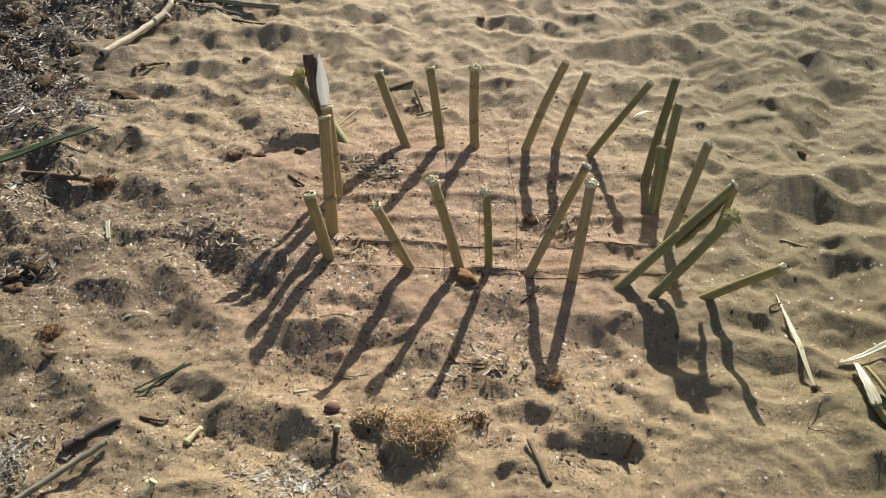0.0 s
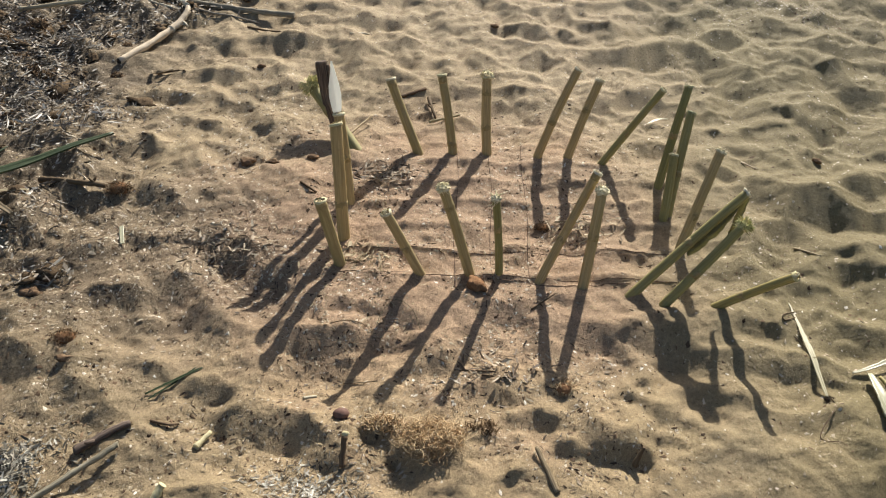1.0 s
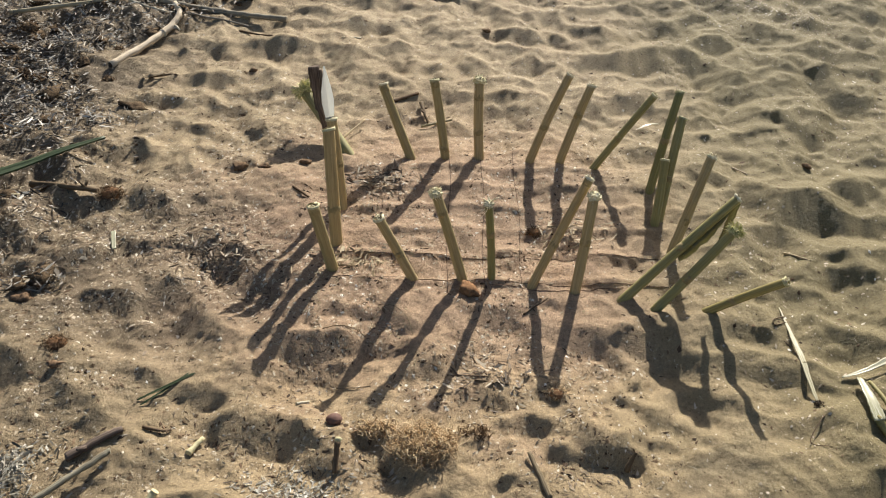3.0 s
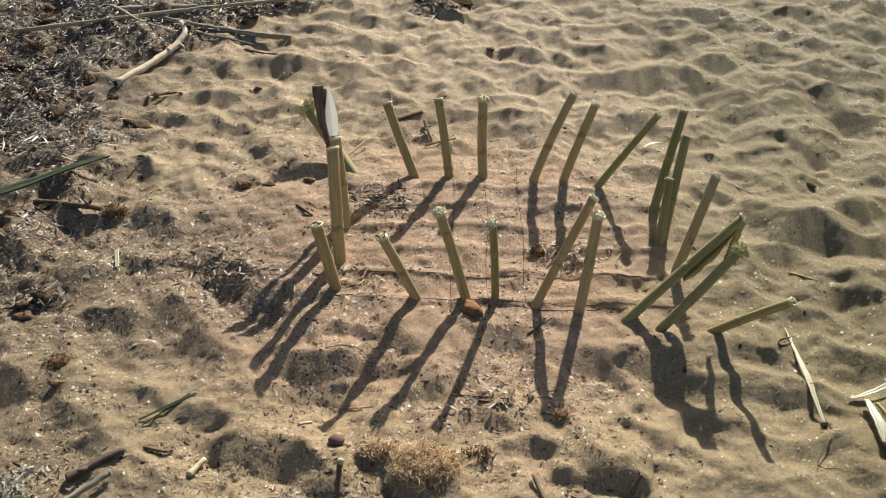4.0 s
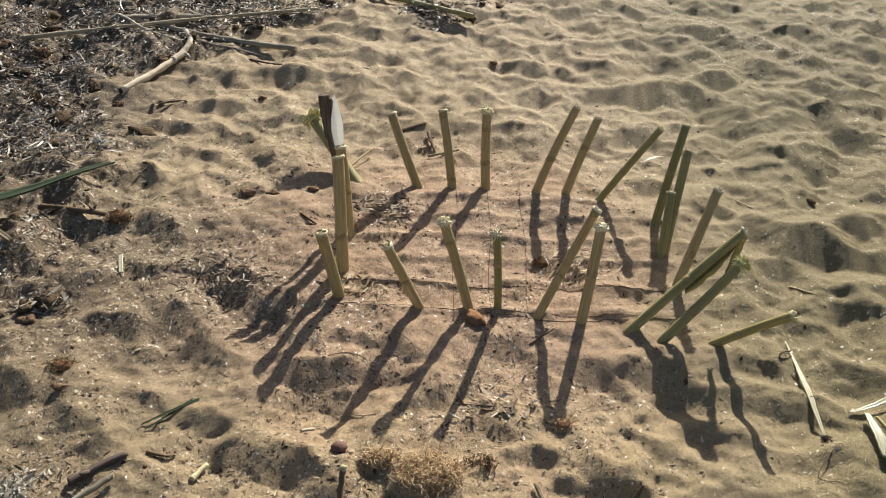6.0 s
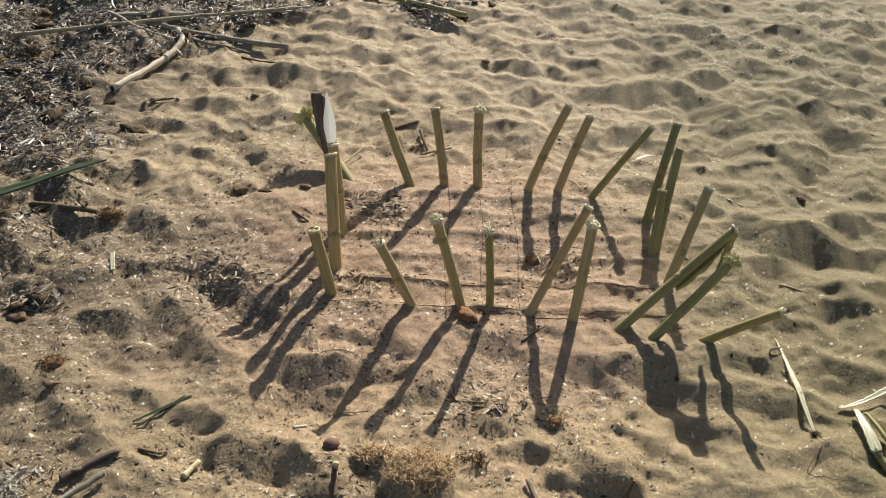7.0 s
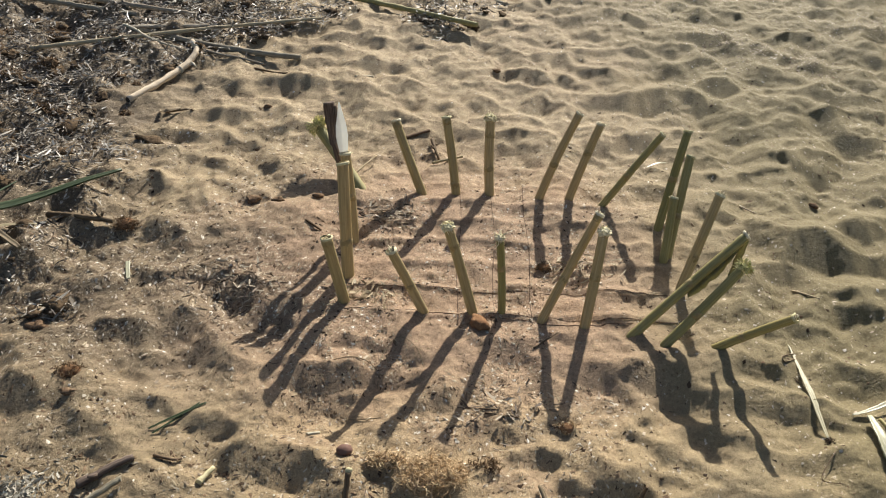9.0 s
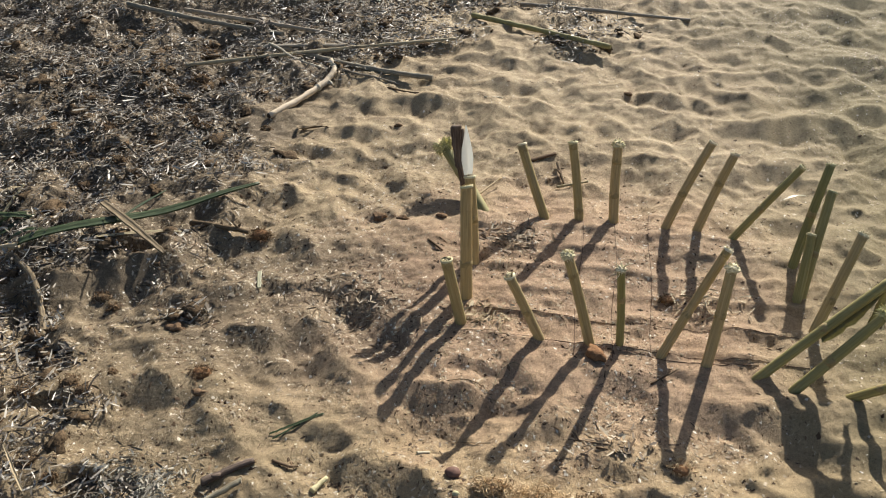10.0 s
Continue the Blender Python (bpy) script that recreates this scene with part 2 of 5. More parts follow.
def lattice(x, y):
    xi, yi = np.floor(x).astype(int), np.floor(y).astype(int)
    u, v = x - xi, y - yi
    u, v = u * u * u * (u * (u * 6 - 15) + 10), v * v * v * (v * (v * 6 - 15) + 10)
    a, b = xi & 255, yi & 255
    c, d = (xi + 1) & 255, (yi + 1) & 255
    return ((TABLE[a, b] * (1 - u) + TABLE[c, b] * u) * (1 - v) + (TABLE[a, d] * (1 - u) + TABLE[c, d] * u) * v) * 2 - 1


def fbm(x, y, size, octaves=3, shift=0.0):
    total, gain = 0.0, 1.0
    for k in range(octaves):
        total = total + gain * lattice(x / size * 2 ** k + 17.3 * k + shift, y / size * 2 ** k + 9.1 * k + shift)
        gain *= 0.5
    return total


def smooth(a, b, v):
    t = np.clip((v - a) / (b - a), 0, 1)
    return t * t * (3 - 2 * t)


def trodden(x, y, cell, shift):
    """Rounded hollows with narrow crests between them, as trodden dry sand has."""
    u, v = x / cell + shift, y / (cell * 0.82) + shift * 0.7
    ui, vi = np.floor(u).astype(int), np.floor(v).astype(int)
    best = np.full(x.shape, 9.0)
    deep = np.zeros(x.shape)
    for i in (-1, 0, 1):
        for j in (-1, 0, 1):
            a, b = (ui + i), (vi + j)
            px = a + 0.12 + 0.76 * TABLE[a & 255, b & 255]
            py = b + 0.12 + 0.76 * TABLE[(a + 91) & 255, (b + 37) & 255]
            d = (u - px) ** 2 + (v - py) ** 2
            near = d < best
            best = np.where(near, d, best)
            deep = np.where(near, 0.35 + 0.9 * TABLE[(a + 13) & 255, (b + 171) & 255], deep)
    return np.minimum(best, 0.75) * (0.7 + 0.3 * deep) - 0.3 * deep


def spread(first, last, reach, growth=1.11):
    """Fine lines in the middle, ever wider ones out to the horizon."""
    out, step, at = [], first[1] - first[0], first[0]
    while at > -reach:
        step *= growth
        at -= step
        out.append(at)
    low = out[::-1]
    out, step, at = [], last[1] - last[0], last[1]
    while at < reach:
        step *= growth
        at += step
        out.append(at)
    return low, out


xs = np.concatenate([np.arange(-4.4, -3.15, 0.018), np.arange(-3.15, 2.0, 0.008), np.arange(2.0, 3.4, 0.018)])
ys = [-0.7]
while ys[-1] < 5.9:
    fine = 0.0055 + 0.0015 * max(ys[-1] - 0.6, 0)
    ys.append(ys[-1] + (fine if 0.6 < ys[-1] < 4.3 else 0.018))
ys = np.array(ys)
low, high = spread(xs[:2], xs[-2:], 500)
xs = np.concatenate([low, xs, high])
low, high = spread(ys[:2], ys[-2:], 500)
ys = np.concatenate([low, ys, high])
GX, GY = np.meshgrid(xs, ys, indexing="ij")
OUT = np.hypot((GX + 0.5) / 3.9, (GY - 2.6) / 3.3)
NEAR = smooth(1.0, 0.74, OUT + 0.06 * fbm(GX, GY, 0.9, 3, 7.0))
fenced = smooth(1.15, 0.8, np.hypot((GX - 0.12) / 0.52, (GY - 1.66) / 0.42))
wx, wy = GX + 0.06 * fbm(GX, GY, 0.3, 2, 3.3), GY + 0.06 * fbm(GX, GY, 0.3, 2, 8.8)
strong = 0.55 + 0.45 * np.maximum(smooth(0.5, 0.9, GX), smooth(2.0, 2.4, GY))
strong = strong * (1 - 0.8 * fenced)
GZ = strong * 0.031 * trodden(wx, wy, 0.135, 4.2)
GZ += (1 - 0.7 * fenced) * (0.012 * fbm(GX, GY, 0.45, 2, 1.0) + 0.0085 * fbm(GX, GY, 0.15, 3, 51.0)) + (1 + 0.2 * fenced) * 0.0055 * fbm(GX, GY, 0.085, 3, 5.0)
mulch = smooth(-1.05, -1.45, GX + 0.3 * fbm(GX, GY, 0.5, 2, 6.0))
GZ += mulch * (0.042 * fbm(GX, GY, 0.15, 3, 11.0) - 0.010 + 0.018 * np.abs(fbm(GX, GY, 0.05, 2, 12.0)))


def hollow(ax, ay, bx, by, face, slope, ragged=1.0):
    """A hollow trodden into the sand: its crest runs from a to b, then a face of that length falls away from the sun, and a gentle rise follows."""
    ax, bx, ay, by = (ax, bx, ay, by) if ax <= bx else (bx, ax, by, ay)
    half = 0.5 * math.hypot(bx - ax, by - ay) + 0.01
    along = np.array((bx - ax, by - ay)) / (2 * half - 0.02)
    x, y = 0.5 * (ax + bx), 0.5 * (ay + by)
    reach = 1.9 * half + 4.5 * face
    i0, i1 = np.searchsorted(xs, (x - reach, x + reach))
    j0, j1 = np.searchsorted(ys, (y - reach, y + reach))
    px, py = GX[i0:i1, j0:j1], GY[i0:i1, j0:j1]
    u = ((px - x) * along[0] + (py - y) * along[1]) / half
    v = ((px - x) * along[1] - (py - y) * along[0]) / face
    u = u + ragged * 0.22 * fbm(px, py, 0.12, 3, x)
    v = v + ragged * (0.22 * fbm(px, py, 0.09, 3, y) - 0.16 * half / face * np.minimum(u * u, 2.0) + 0.05 * half / face) + 0.06 * fbm(px, py, 0.035, 2, x + y)
    drop = face * math.tan(radians(slope)) * 1.12
    fall = np.where(v < 0, 0.40 * np.exp(-(v / 1.9) ** 2), 0.40 - smooth(-0.12, 1.12, v))
    fall = np.where(v < 0, fall, np.minimum(fall, 0.40 - smooth(0.0, 1.0, v) * 0.6 - 0.4 * np.clip(v, 0, 1)))
    fall = np.where(v >= 1, -0.60 * (1 - smooth(1.0, 4.0, v)), fall)
    GZ[i0:i1, j0:j1] += drop * fall * (1 - smooth(1.0 - 0.55 * ragged, 1.1 + 0.45 * ragged, np.abs(u)))


# hollows: both ends of the crest, length of the face, its slope in degrees
LEFT_BACK = [(-0.99, 2.73, -0.78, 2.65, 0.059, 25), (-0.76, 2.74, -0.61, 2.70, 0.055, 18), (-0.88, 2.45, -0.77, 2.43, 0.047, 21), (-1.03, 2.31, -0.88, 2.30, 0.046, 32), (-1.13, 2.18, -0.97, 2.19, 0.049, 18), (-0.77, 2.28, -0.66, 2.28, 0.041, 25), (-0.65, 2.19, -0.55, 2.11, 0.061, 23), (-0.85, 2.16, -0.73, 2.12, 0.039, 25), (-1.32, 2.02, -1.12, 2.03, 0.045, 20), (-1.07, 2.01, -0.91, 2.03, 0.079, 32), (-0.75, 2.01, -0.67, 2.00, 0.041, 23), (-0.63, 1.93, -0.57, 1.94, 0.033, 22), (-1.18, 1.89, -1.08, 1.90, 0.050, 22), (-0.71, 2.55, -0.63, 2.55, 0.045, 20), (-0.86, 1.77, -0.73, 1.72, 0.068, 18)]
MIDDLE_BACK = [(-0.46, 3.12, -0.30, 3.08, 0.055, 19), (-0.36, 3.07, -0.15, 3.08, 0.045, 17), (-0.38, 2.89, -0.15, 2.84, 0.045, 14), (-0.48, 2.71, -0.39, 2.67, 0.042, 14), (-0.23, 2.68, -0.10, 2.62, 0.046, 15), (-0.08, 2.82, 0.09, 2.82, 0.077, 19), (0.17, 2.85, 0.33, 2.80, 0.071, 16), (0.20, 2.61, 0.34, 2.61, 0.056, 19), (0.30, 2.61, 0.42, 2.52, 0.039, 15), (0.13, 2.32, 0.29, 2.25, 0.103, 17), (-0.46, 2.86, -0.33, 2.86, 0.040, 13), (-0.62, 2.98, -0.43, 2.95, 0.042, 13), (-0.18, 2.23, -0.03, 2.21, 0.049, 14), (-0.29, 2.27, -0.19, 2.23, 0.035, 14), (0.10, 3.10, 0.21, 3.06, 0.052, 14), (0.22, 3.20, 0.36, 3.17, 0.052, 13)]
MIDDLE_FAR = [(0.36, 3.21, 0.53, 2.99, 0.046, 16), (0.38, 3.39, 0.54, 3.31, 0.053, 14), (0.40, 2.78, 0.50, 2.74, 0.054, 15), (-0.57, 3.27, -0.38, 3.16, 0.045, 13), (-0.27, 3.20, -0.12, 3.18, 0.044, 14), (0.05, 2.58, 0.11, 2.52, 0.037, 17), (0.23, 2.47, 0.38, 2.39, 0.039, 13), (0.53, 2.86, 0.64, 2.80, 0.057, 14), (0.55, 2.77, 0.65, 2.70, 0.054, 15), (0.74, 3.37, 0.84, 3.32, 0.035, 17), (1.05, 3.47, 1.16, 3.41, 0.065, 17), (0.93, 3.18, 1.03, 3.17, 0.042, 15), (1.03, 3.16, 1.13, 3.08, 0.052, 17), (0.69, 3.14, 0.75, 3.01, 0.047, 15)]
RIGHT_FAR = [(0.69, 2.95, 0.83, 2.91, 0.079, 15), (0.84, 2.94, 0.96, 2.86, 0.075, 17), (1.33, 3.35, 1.47, 3.37, 0.049, 17), (1.32, 3.27, 1.39, 3.23, 0.041, 17), (1.41, 3.21, 1.51, 3.11, 0.068, 19), (1.15, 2.88, 1.27, 2.81, 0.078, 19), (1.00, 2.79, 1.08, 2.75, 0.085, 17), (1.14, 3.06, 1.25, 3.01, 0.068, 14), (1.72, 3.54, 1.81, 3.45, 0.052, 17), (1.58, 3.37, 1.66, 3.26, 0.052, 15), (1.33, 2.91, 1.50, 2.90, 0.045, 15), (1.41, 2.82, 1.59, 2.78, 0.068, 15), (1.51, 3.05, 1.68, 3.01, 0.067, 15), (1.44, 2.59, 1.55, 2.54, 0.063, 19), (1.34, 2.67, 1.47, 2.67, 0.040, 16), (1.13, 2.64, 1.24, 2.56, 0.050, 20)]
RIGHT_BACK = [(0.50, 2.64, 0.72, 2.63, 0.075, 20), (0.73, 2.66, 0.96, 2.59, 0.087, 20), (0.84, 2.69, 0.96, 2.61, 0.049, 17), (1.23, 2.60, 1.31, 2.59, 0.054, 17), (0.96, 2.48, 1.05, 2.45, 0.091, 21), (1.06, 2.43, 1.09, 2.39, 0.041, 21), (1.19, 2.48, 1.36, 2.45, 0.090, 16), (1.33, 2.40, 1.43, 2.35, 0.088, 21), (1.10, 2.19, 1.28, 2.22, 0.099, 22), (0.85, 2.31, 1.09, 2.26, 0.041, 14), (1.09, 2.27, 1.31, 2.26, 0.036, 14), (0.57, 2.33, 0.70, 2.32, 0.071, 17), (0.46, 2.29, 0.56, 2.29, 0.072, 16), (0.92, 2.18, 1.09, 2.14, 0.042, 15), (1.03, 2.03, 1.15, 2.02, 0.046, 17), (0.75, 2.25, 0.89, 2.15, 0.035, 13)]
RIGHT_SIDE = [(1.22, 2.10, 1.35, 2.03, 0.069, 18), (0.86, 2.05, 0.97, 1.99, 0.035, 16), (0.76, 1.93, 0.84, 1.89, 0.050, 20), (1.12, 1.87, 1.27, 1.85, 0.057, 22), (0.90, 1.77, 1.09, 1.74, 0.081, 28), (1.08, 1.72, 1.22, 1.72, 0.067, 25), (0.83, 1.84, 0.97, 1.78, 0.038, 21), (1.03, 1.51, 1.12, 1.47, 0.076, 30), (0.92, 1.35, 0.96, 1.31, 0.042, 24), (0.95, 1.31, 1.03, 1.26, 0.054, 24), (0.70, 1.30, 0.78, 1.28, 0.033, 25), (0.67, 1.18, 0.87, 1.13, 0.031, 24), (0.86, 1.43, 0.96, 1.43, 0.031, 26), (0.77, 1.42, 0.84, 1.40, 0.027, 21), (0.90, 1.65, 0.93, 1.64, 0.019, 26), (0.95, 1.57, 1.06, 1.57, 0.018, 18)]
RIGHT_FRONT = [(0.45, 1.26, 0.55, 1.27, 0.053, 23), (0.53, 1.24, 0.60, 1.21, 0.064, 23), (0.34, 1.26, 0.44, 1.20, 0.039, 23), (0.38, 1.08, 0.43, 1.07, 0.018, 24), (0.45, 1.06, 0.53, 1.03, 0.042, 19), (0.54, 1.11, 0.62, 1.09, 0.043, 19), (0.10, 1.33, 0.18, 1.34, 0.053, 26), (0.13, 1.03, 0.32, 1.00, 0.044, 24), (0.32, 0.99, 0.39, 0.97, 0.034, 20), (0.04, 1.09, 0.14, 1.08, 0.036, 22), (0.25, 1.38, 0.30, 1.36, 0.021, 20)]
FRONT = [(-0.26, 1.35, -0.18, 1.34, 0.038, 22), (-0.36, 1.24, -0.19, 1.25, 0.061, 30), (-0.37, 1.17, -0.21, 1.16, 0.053, 24), (-0.17, 1.25, -0.08, 1.25, 0.059, 19), (-0.07, 1.18, 0.01, 1.18, 0.070, 17), (-0.14, 1.34, -0.06, 1.31, 0.051, 15), (-0.46, 1.02, -0.30, 1.01, 0.056, 26), (-0.31, 1.00, -0.19, 0.92, 0.059, 26), (-0.15, 0.98, -0.10, 0.98, 0.025, 28), (-0.11, 0.94, -0.03, 0.91, 0.031, 21), (-0.58, 1.10, -0.49, 1.09, 0.030, 19), (-0.53, 1.08, -0.48, 1.08, 0.039, 24), (-0.70, 1.14, -0.62, 1.12, 0.022, 22)]
LEFT_SIDE = [(-0.86, 1.36, -0.77, 1.37, 0.051, 24), (-0.77, 1.39, -0.60, 1.39, 0.065, 19), (-0.61, 1.32, -0.50, 1.25, 0.069, 17), (-0.51, 1.44, -0.42, 1.46, 0.096, 14), (-1.01, 1.19, -0.91, 1.17, 0.079, 17), (-1.09, 1.30, -1.03, 1.30, 0.065, 17), (-0.89, 1.13, -0.81, 1.11, 0.048, 13), (-0.84, 1.08, -0.75, 1.08, 0.047, 20), (-1.00, 1.49, -0.90, 1.51, 0.047, 19), (-0.86, 1.60, -0.76, 1.59, 0.076, 17), (-1.18, 1.61, -1.06, 1.60, 0.106, 15), (-0.97, 1.73, -0.93, 1.72, 0.026, 20), (-0.61, 1.55, -0.50, 1.53, 0.070, 19), (-0.74, 1.57, -0.62, 1.56, 0.031, 15)]
NEAREST = [(0.12, 0.88, 0.22, 0.88, 0.031, 19), (0.76, 0.88, 0.91, 0.89, 0.050, 21), (0.45, 1.03, 0.53, 1.02, 0.036, 16), (-0.53, 0.83, -0.43, 0.83, 0.030, 19)]
FAR_LEFT = [(-1.29, 1.34, -1.15, 1.35, 0.025, 16), (-1.20, 1.32, -1.11, 1.29, 0.049, 16), (-1.09, 1.16, -0.94, 1.16, 0.063, 18), (-1.38, 1.26, -1.26, 1.25, 0.051, 22), (-1.14, 1.06, -1.03, 1.05, 0.040, 18), (-1.40, 1.44, -1.21, 1.37, 0.037, 13), (-1.33, 1.55, -1.21, 1.46, 0.067, 20), (-1.40, 1.15, -1.25, 1.15, 0.048, 14)]


def mound(x, y, rx, ry, height):
    GZ[:] += height * np.exp(-((GX - x) / rx) ** 2 - ((GY - y) / ry) ** 2)


for spot in LEFT_BACK + MIDDLE_BACK + MIDDLE_FAR + RIGHT_FAR + RIGHT_BACK + RIGHT_SIDE + RIGHT_FRONT + FRONT + LEFT_SIDE + NEAREST + FAR_LEFT:
    hollow(*spot, 0.75)


def settle(z, passes, slope):
    """Dry sand slides until no face is steeper than its slope."""
    gx, gy = slope[1:] * np.diff(xs)[:, None], slope[:, 1:] * np.diff(ys)[None, :]
    for _ in range(passes):
        d = z[:, 1:] - z[:, :-1]
        over = np.sign(d) * np.maximum(np.abs(d) - gy, 0) * 0.25
        z[:, 1:] -= over
        z[:, :-1] += over
        d = z[1:] - z[:-1]
        over = np.sign(d) * np.maximum(np.abs(d) - gx, 0) * 0.25
        z[1:] -= over
        z[:-1] += over
    return z


calm = np.maximum(smooth(0.55, 0.95, GX), smooth(2.1, 2.5, GY) * smooth(-1.1, -0.7, GX))
mound(-0.05, 0.985, 0.12, 0.07, 0.007)
mound(0.60, 1.275, 0.15, 0.10, 0.017)
GZ += calm * (0.011 * fbm(GX, GY, 0.10, 2, 41.0) - 0.010 * np.maximum(fbm(GX, GY, 0.07, 2, 43.0) - 0.35, 0))
steep = 23.8 + 3 * mulch + 3 * smooth(-0.4, -0.6, GX) * smooth(1.4, 1.6, GY)
for x, y, r in ((-0.24, 1.22, 0.12), (-1.0, 2.02, 0.07), (-0.07, 0.93, 0.05)):
    steep = steep + 6.0 * np.exp(-((GX - x) ** 2 + (GY - y) ** 2) / r ** 2)
for x, y, r in ((1.08, 1.44, 0.10), (1.02, 1.72, 0.10)):
    steep = steep + 2.5 * np.exp(-((GX - x) ** 2 + (GY - y) ** 2) / r ** 2)
GZ = settle(GZ, 220, np.tan(np.radians(steep)))

# a slab of damp sand broken off straight
hollow(0.245, 0.955, 0.42, 0.940, 0.036, 33, 0.12)


def pit(x, y, rx, ry, depth):
    """A small hole with a ragged steep edge, held up by roots or litter."""
    u, v = GX - x, GY - y
    d = np.hypot(u / rx, v / ry) + 0.35 * fbm(GX, GY, 0.05, 2, x)
    GZ[:] -= depth * smooth(1.1, 0.55, d)


for spot in ((-1.55, 1.45, 0.04, 0.05, 0.035), (-1.49, 1.35, 0.05, 0.06, 0.032), (-1.32, 1.24, 0.045, 0.03, 0.024), (-1.27, 1.66, 0.07, 0.03, 0.035),
             (-0.150, 0.962, 0.024, 0.018, 0.012), (-0.092, 0.900, 0.028, 0.020, 0.012), (-1.01, 0.86, 0.05, 0.04, 0.03), (-1.20, 1.06, 0.05, 0.03, 0.03), (-1.34, 1.04, 0.05, 0.03, 0.035)):
    pit(*spot)
fall = np.gradient(GZ, ys, axis=1)
front = smooth(1.5, 1.35, GY) * smooth(0.65, 0.4, GX) * smooth(-0.85, -0.6, GX)
gentle = 1 - 0.72 * smooth(0.20, 0.35, fall)
GZ += gentle * (1 - 0.1 * fenced) * (1 - 0.2 * calm) * (1 + 0.15 * front) * (0.0040 * fbm(GX, GY, 0.055, 2, 21.0) + 0.0026 * fbm(GX, GY, 0.020, 2, 2.0))
# low ridges of sand over the buried wires
for k in range(7):
    GZ += fenced * 0.0060 * np.exp(-((GY - 1.445 - 0.095 * k - 0.012 * fbm(GX, GY, 0.25, 2, k)) / 0.013) ** 2)
GZ *= NEAR
GZ += (1 - NEAR) * (0.014 * fbm(GX, GY, 0.9, 2, 1.0) * smooth(2.5, 1, OUT) + 0.05 * fbm(GX, GY, 6.0, 2, 1.5))


def z_at(x, y):
    x, y = np.asarray(x, float), np.asarray(y, float)
    i = np.clip(np.searchsorted(xs, x) - 1, 0, len(xs) - 2)
    j = np.clip(np.searchsorted(ys, y) - 1, 0, len(ys) - 2)
    u, v = (x - xs[i]) / (xs[i + 1] - xs[i]), (y - ys[j]) / (ys[j + 1] - ys[j])
    return (GZ[i, j] * (1 - u) + GZ[i + 1, j] * u) * (1 - v) + (GZ[i, j + 1] * (1 - u) + GZ[i + 1, j + 1] * u) * v


def quick_mesh(name, verts, faces, material, flat=False):
    """verts (n, 3) and faces (m, k), k alike for all."""
    verts, faces = np.asarray(verts, np.float32), np.asarray(faces, np.int32)
    me = bpy.data.meshes.new(name)
    me.vertices.add(len(verts))
    me.vertices.foreach_set("co", verts.ravel())
    me.loops.add(faces.size)
    me.loops.foreach_set("vertex_index", faces.ravel())
    me.polygons.add(len(faces))
    me.polygons.foreach_set("loop_start", np.arange(0, faces.size, faces.shape[1], dtype=np.int32))
    me.polygons.foreach_set("use_smooth", np.full(len(faces), not flat))
    me.update(calc_edges=True)
    me.materials.append(material)
    return me


nx, ny = len(xs), len(ys)
idx = np.arange(nx * ny).reshape(nx, ny)
quads = np.stack([idx[:-1, :-1], idx[1:, :-1], idx[1:, 1:], idx[:-1, 1:]], -1).reshape(-1, 4)
ground = new("ground", quick_mesh("ground", np.stack([GX, GY, GZ], -1).reshape(-1, 3), quads, SAND))
tagged(ground, "trodden beige beach sand full of footprints and hollows", "sand", kind="structure")


# ---- builders ----
def part(name, bm, material, parent, label=""):
    me = bpy.data.meshes.new(name)
    bm.to_mesh(me)
    bm.free()
    me.materials.append(material)
    ob = new(name, me)
    ob.parent = parent
    if label:
        ob["label"] = label
    return ob


def base_empty(name, at, label, category, group=""):
    ob = new(name)
    ob.empty_display_size = 0.02
    ob.location = at
    return tagged(ob, label, category, group)


def rings(bm, centres, radii, sides=12, wobble=0.0, seed=0, flatten=1.0, closed=True):
    """A tube through the centres, in the given radii. Its rings, first to last."""
    r = random.Random(seed)
    centres = [Vector(c) for c in centres]
    made = []
    side = None
    for k, c in enumerate(centres):
        way = (centres[min(k + 1, len(centres) - 1)] - centres[max(k - 1, 0)]).normalized()
        if side is None:
            side = way.orthogonal().normalized() if abs(way.z) > 0.7 else way.cross(Vector((0, 0, 1))).normalized()
        side = (side - way * side.dot(way)).normalized()
        up = way.cross(side)
        ring = []
        for s in range(sides):
            a = 2 * math.pi * s / sides
            q = radii[k] * (1 + wobble * (r.random() - 0.5))
            ring.append(bm.verts.new(c + side * math.cos(a) * q + up * math.sin(a) * q * flatten))
        made.append(ring)
    uv = bm.loops.layers.uv.verify()
    run = 0.0
    for k, (a, b) in enumerate(zip(made, made[1:])):
        step = (centres[k + 1] - centres[k]).length
        for s in range(sides):
            f = bm.faces.new((a[s], a[(s + 1) % sides], b[(s + 1) % sides], b[s]))
            f.smooth = True
            for loop, at in zip(f.loops, ((s, run), (s + 1, run), (s + 1, run + step), (s, run + step))):
                loop[uv].uv = (at[0] / sides, at[1])
        run += step
    if closed:
        bm.faces.new(made[0][::-1])
        bm.faces.new(made[-1])
    return made


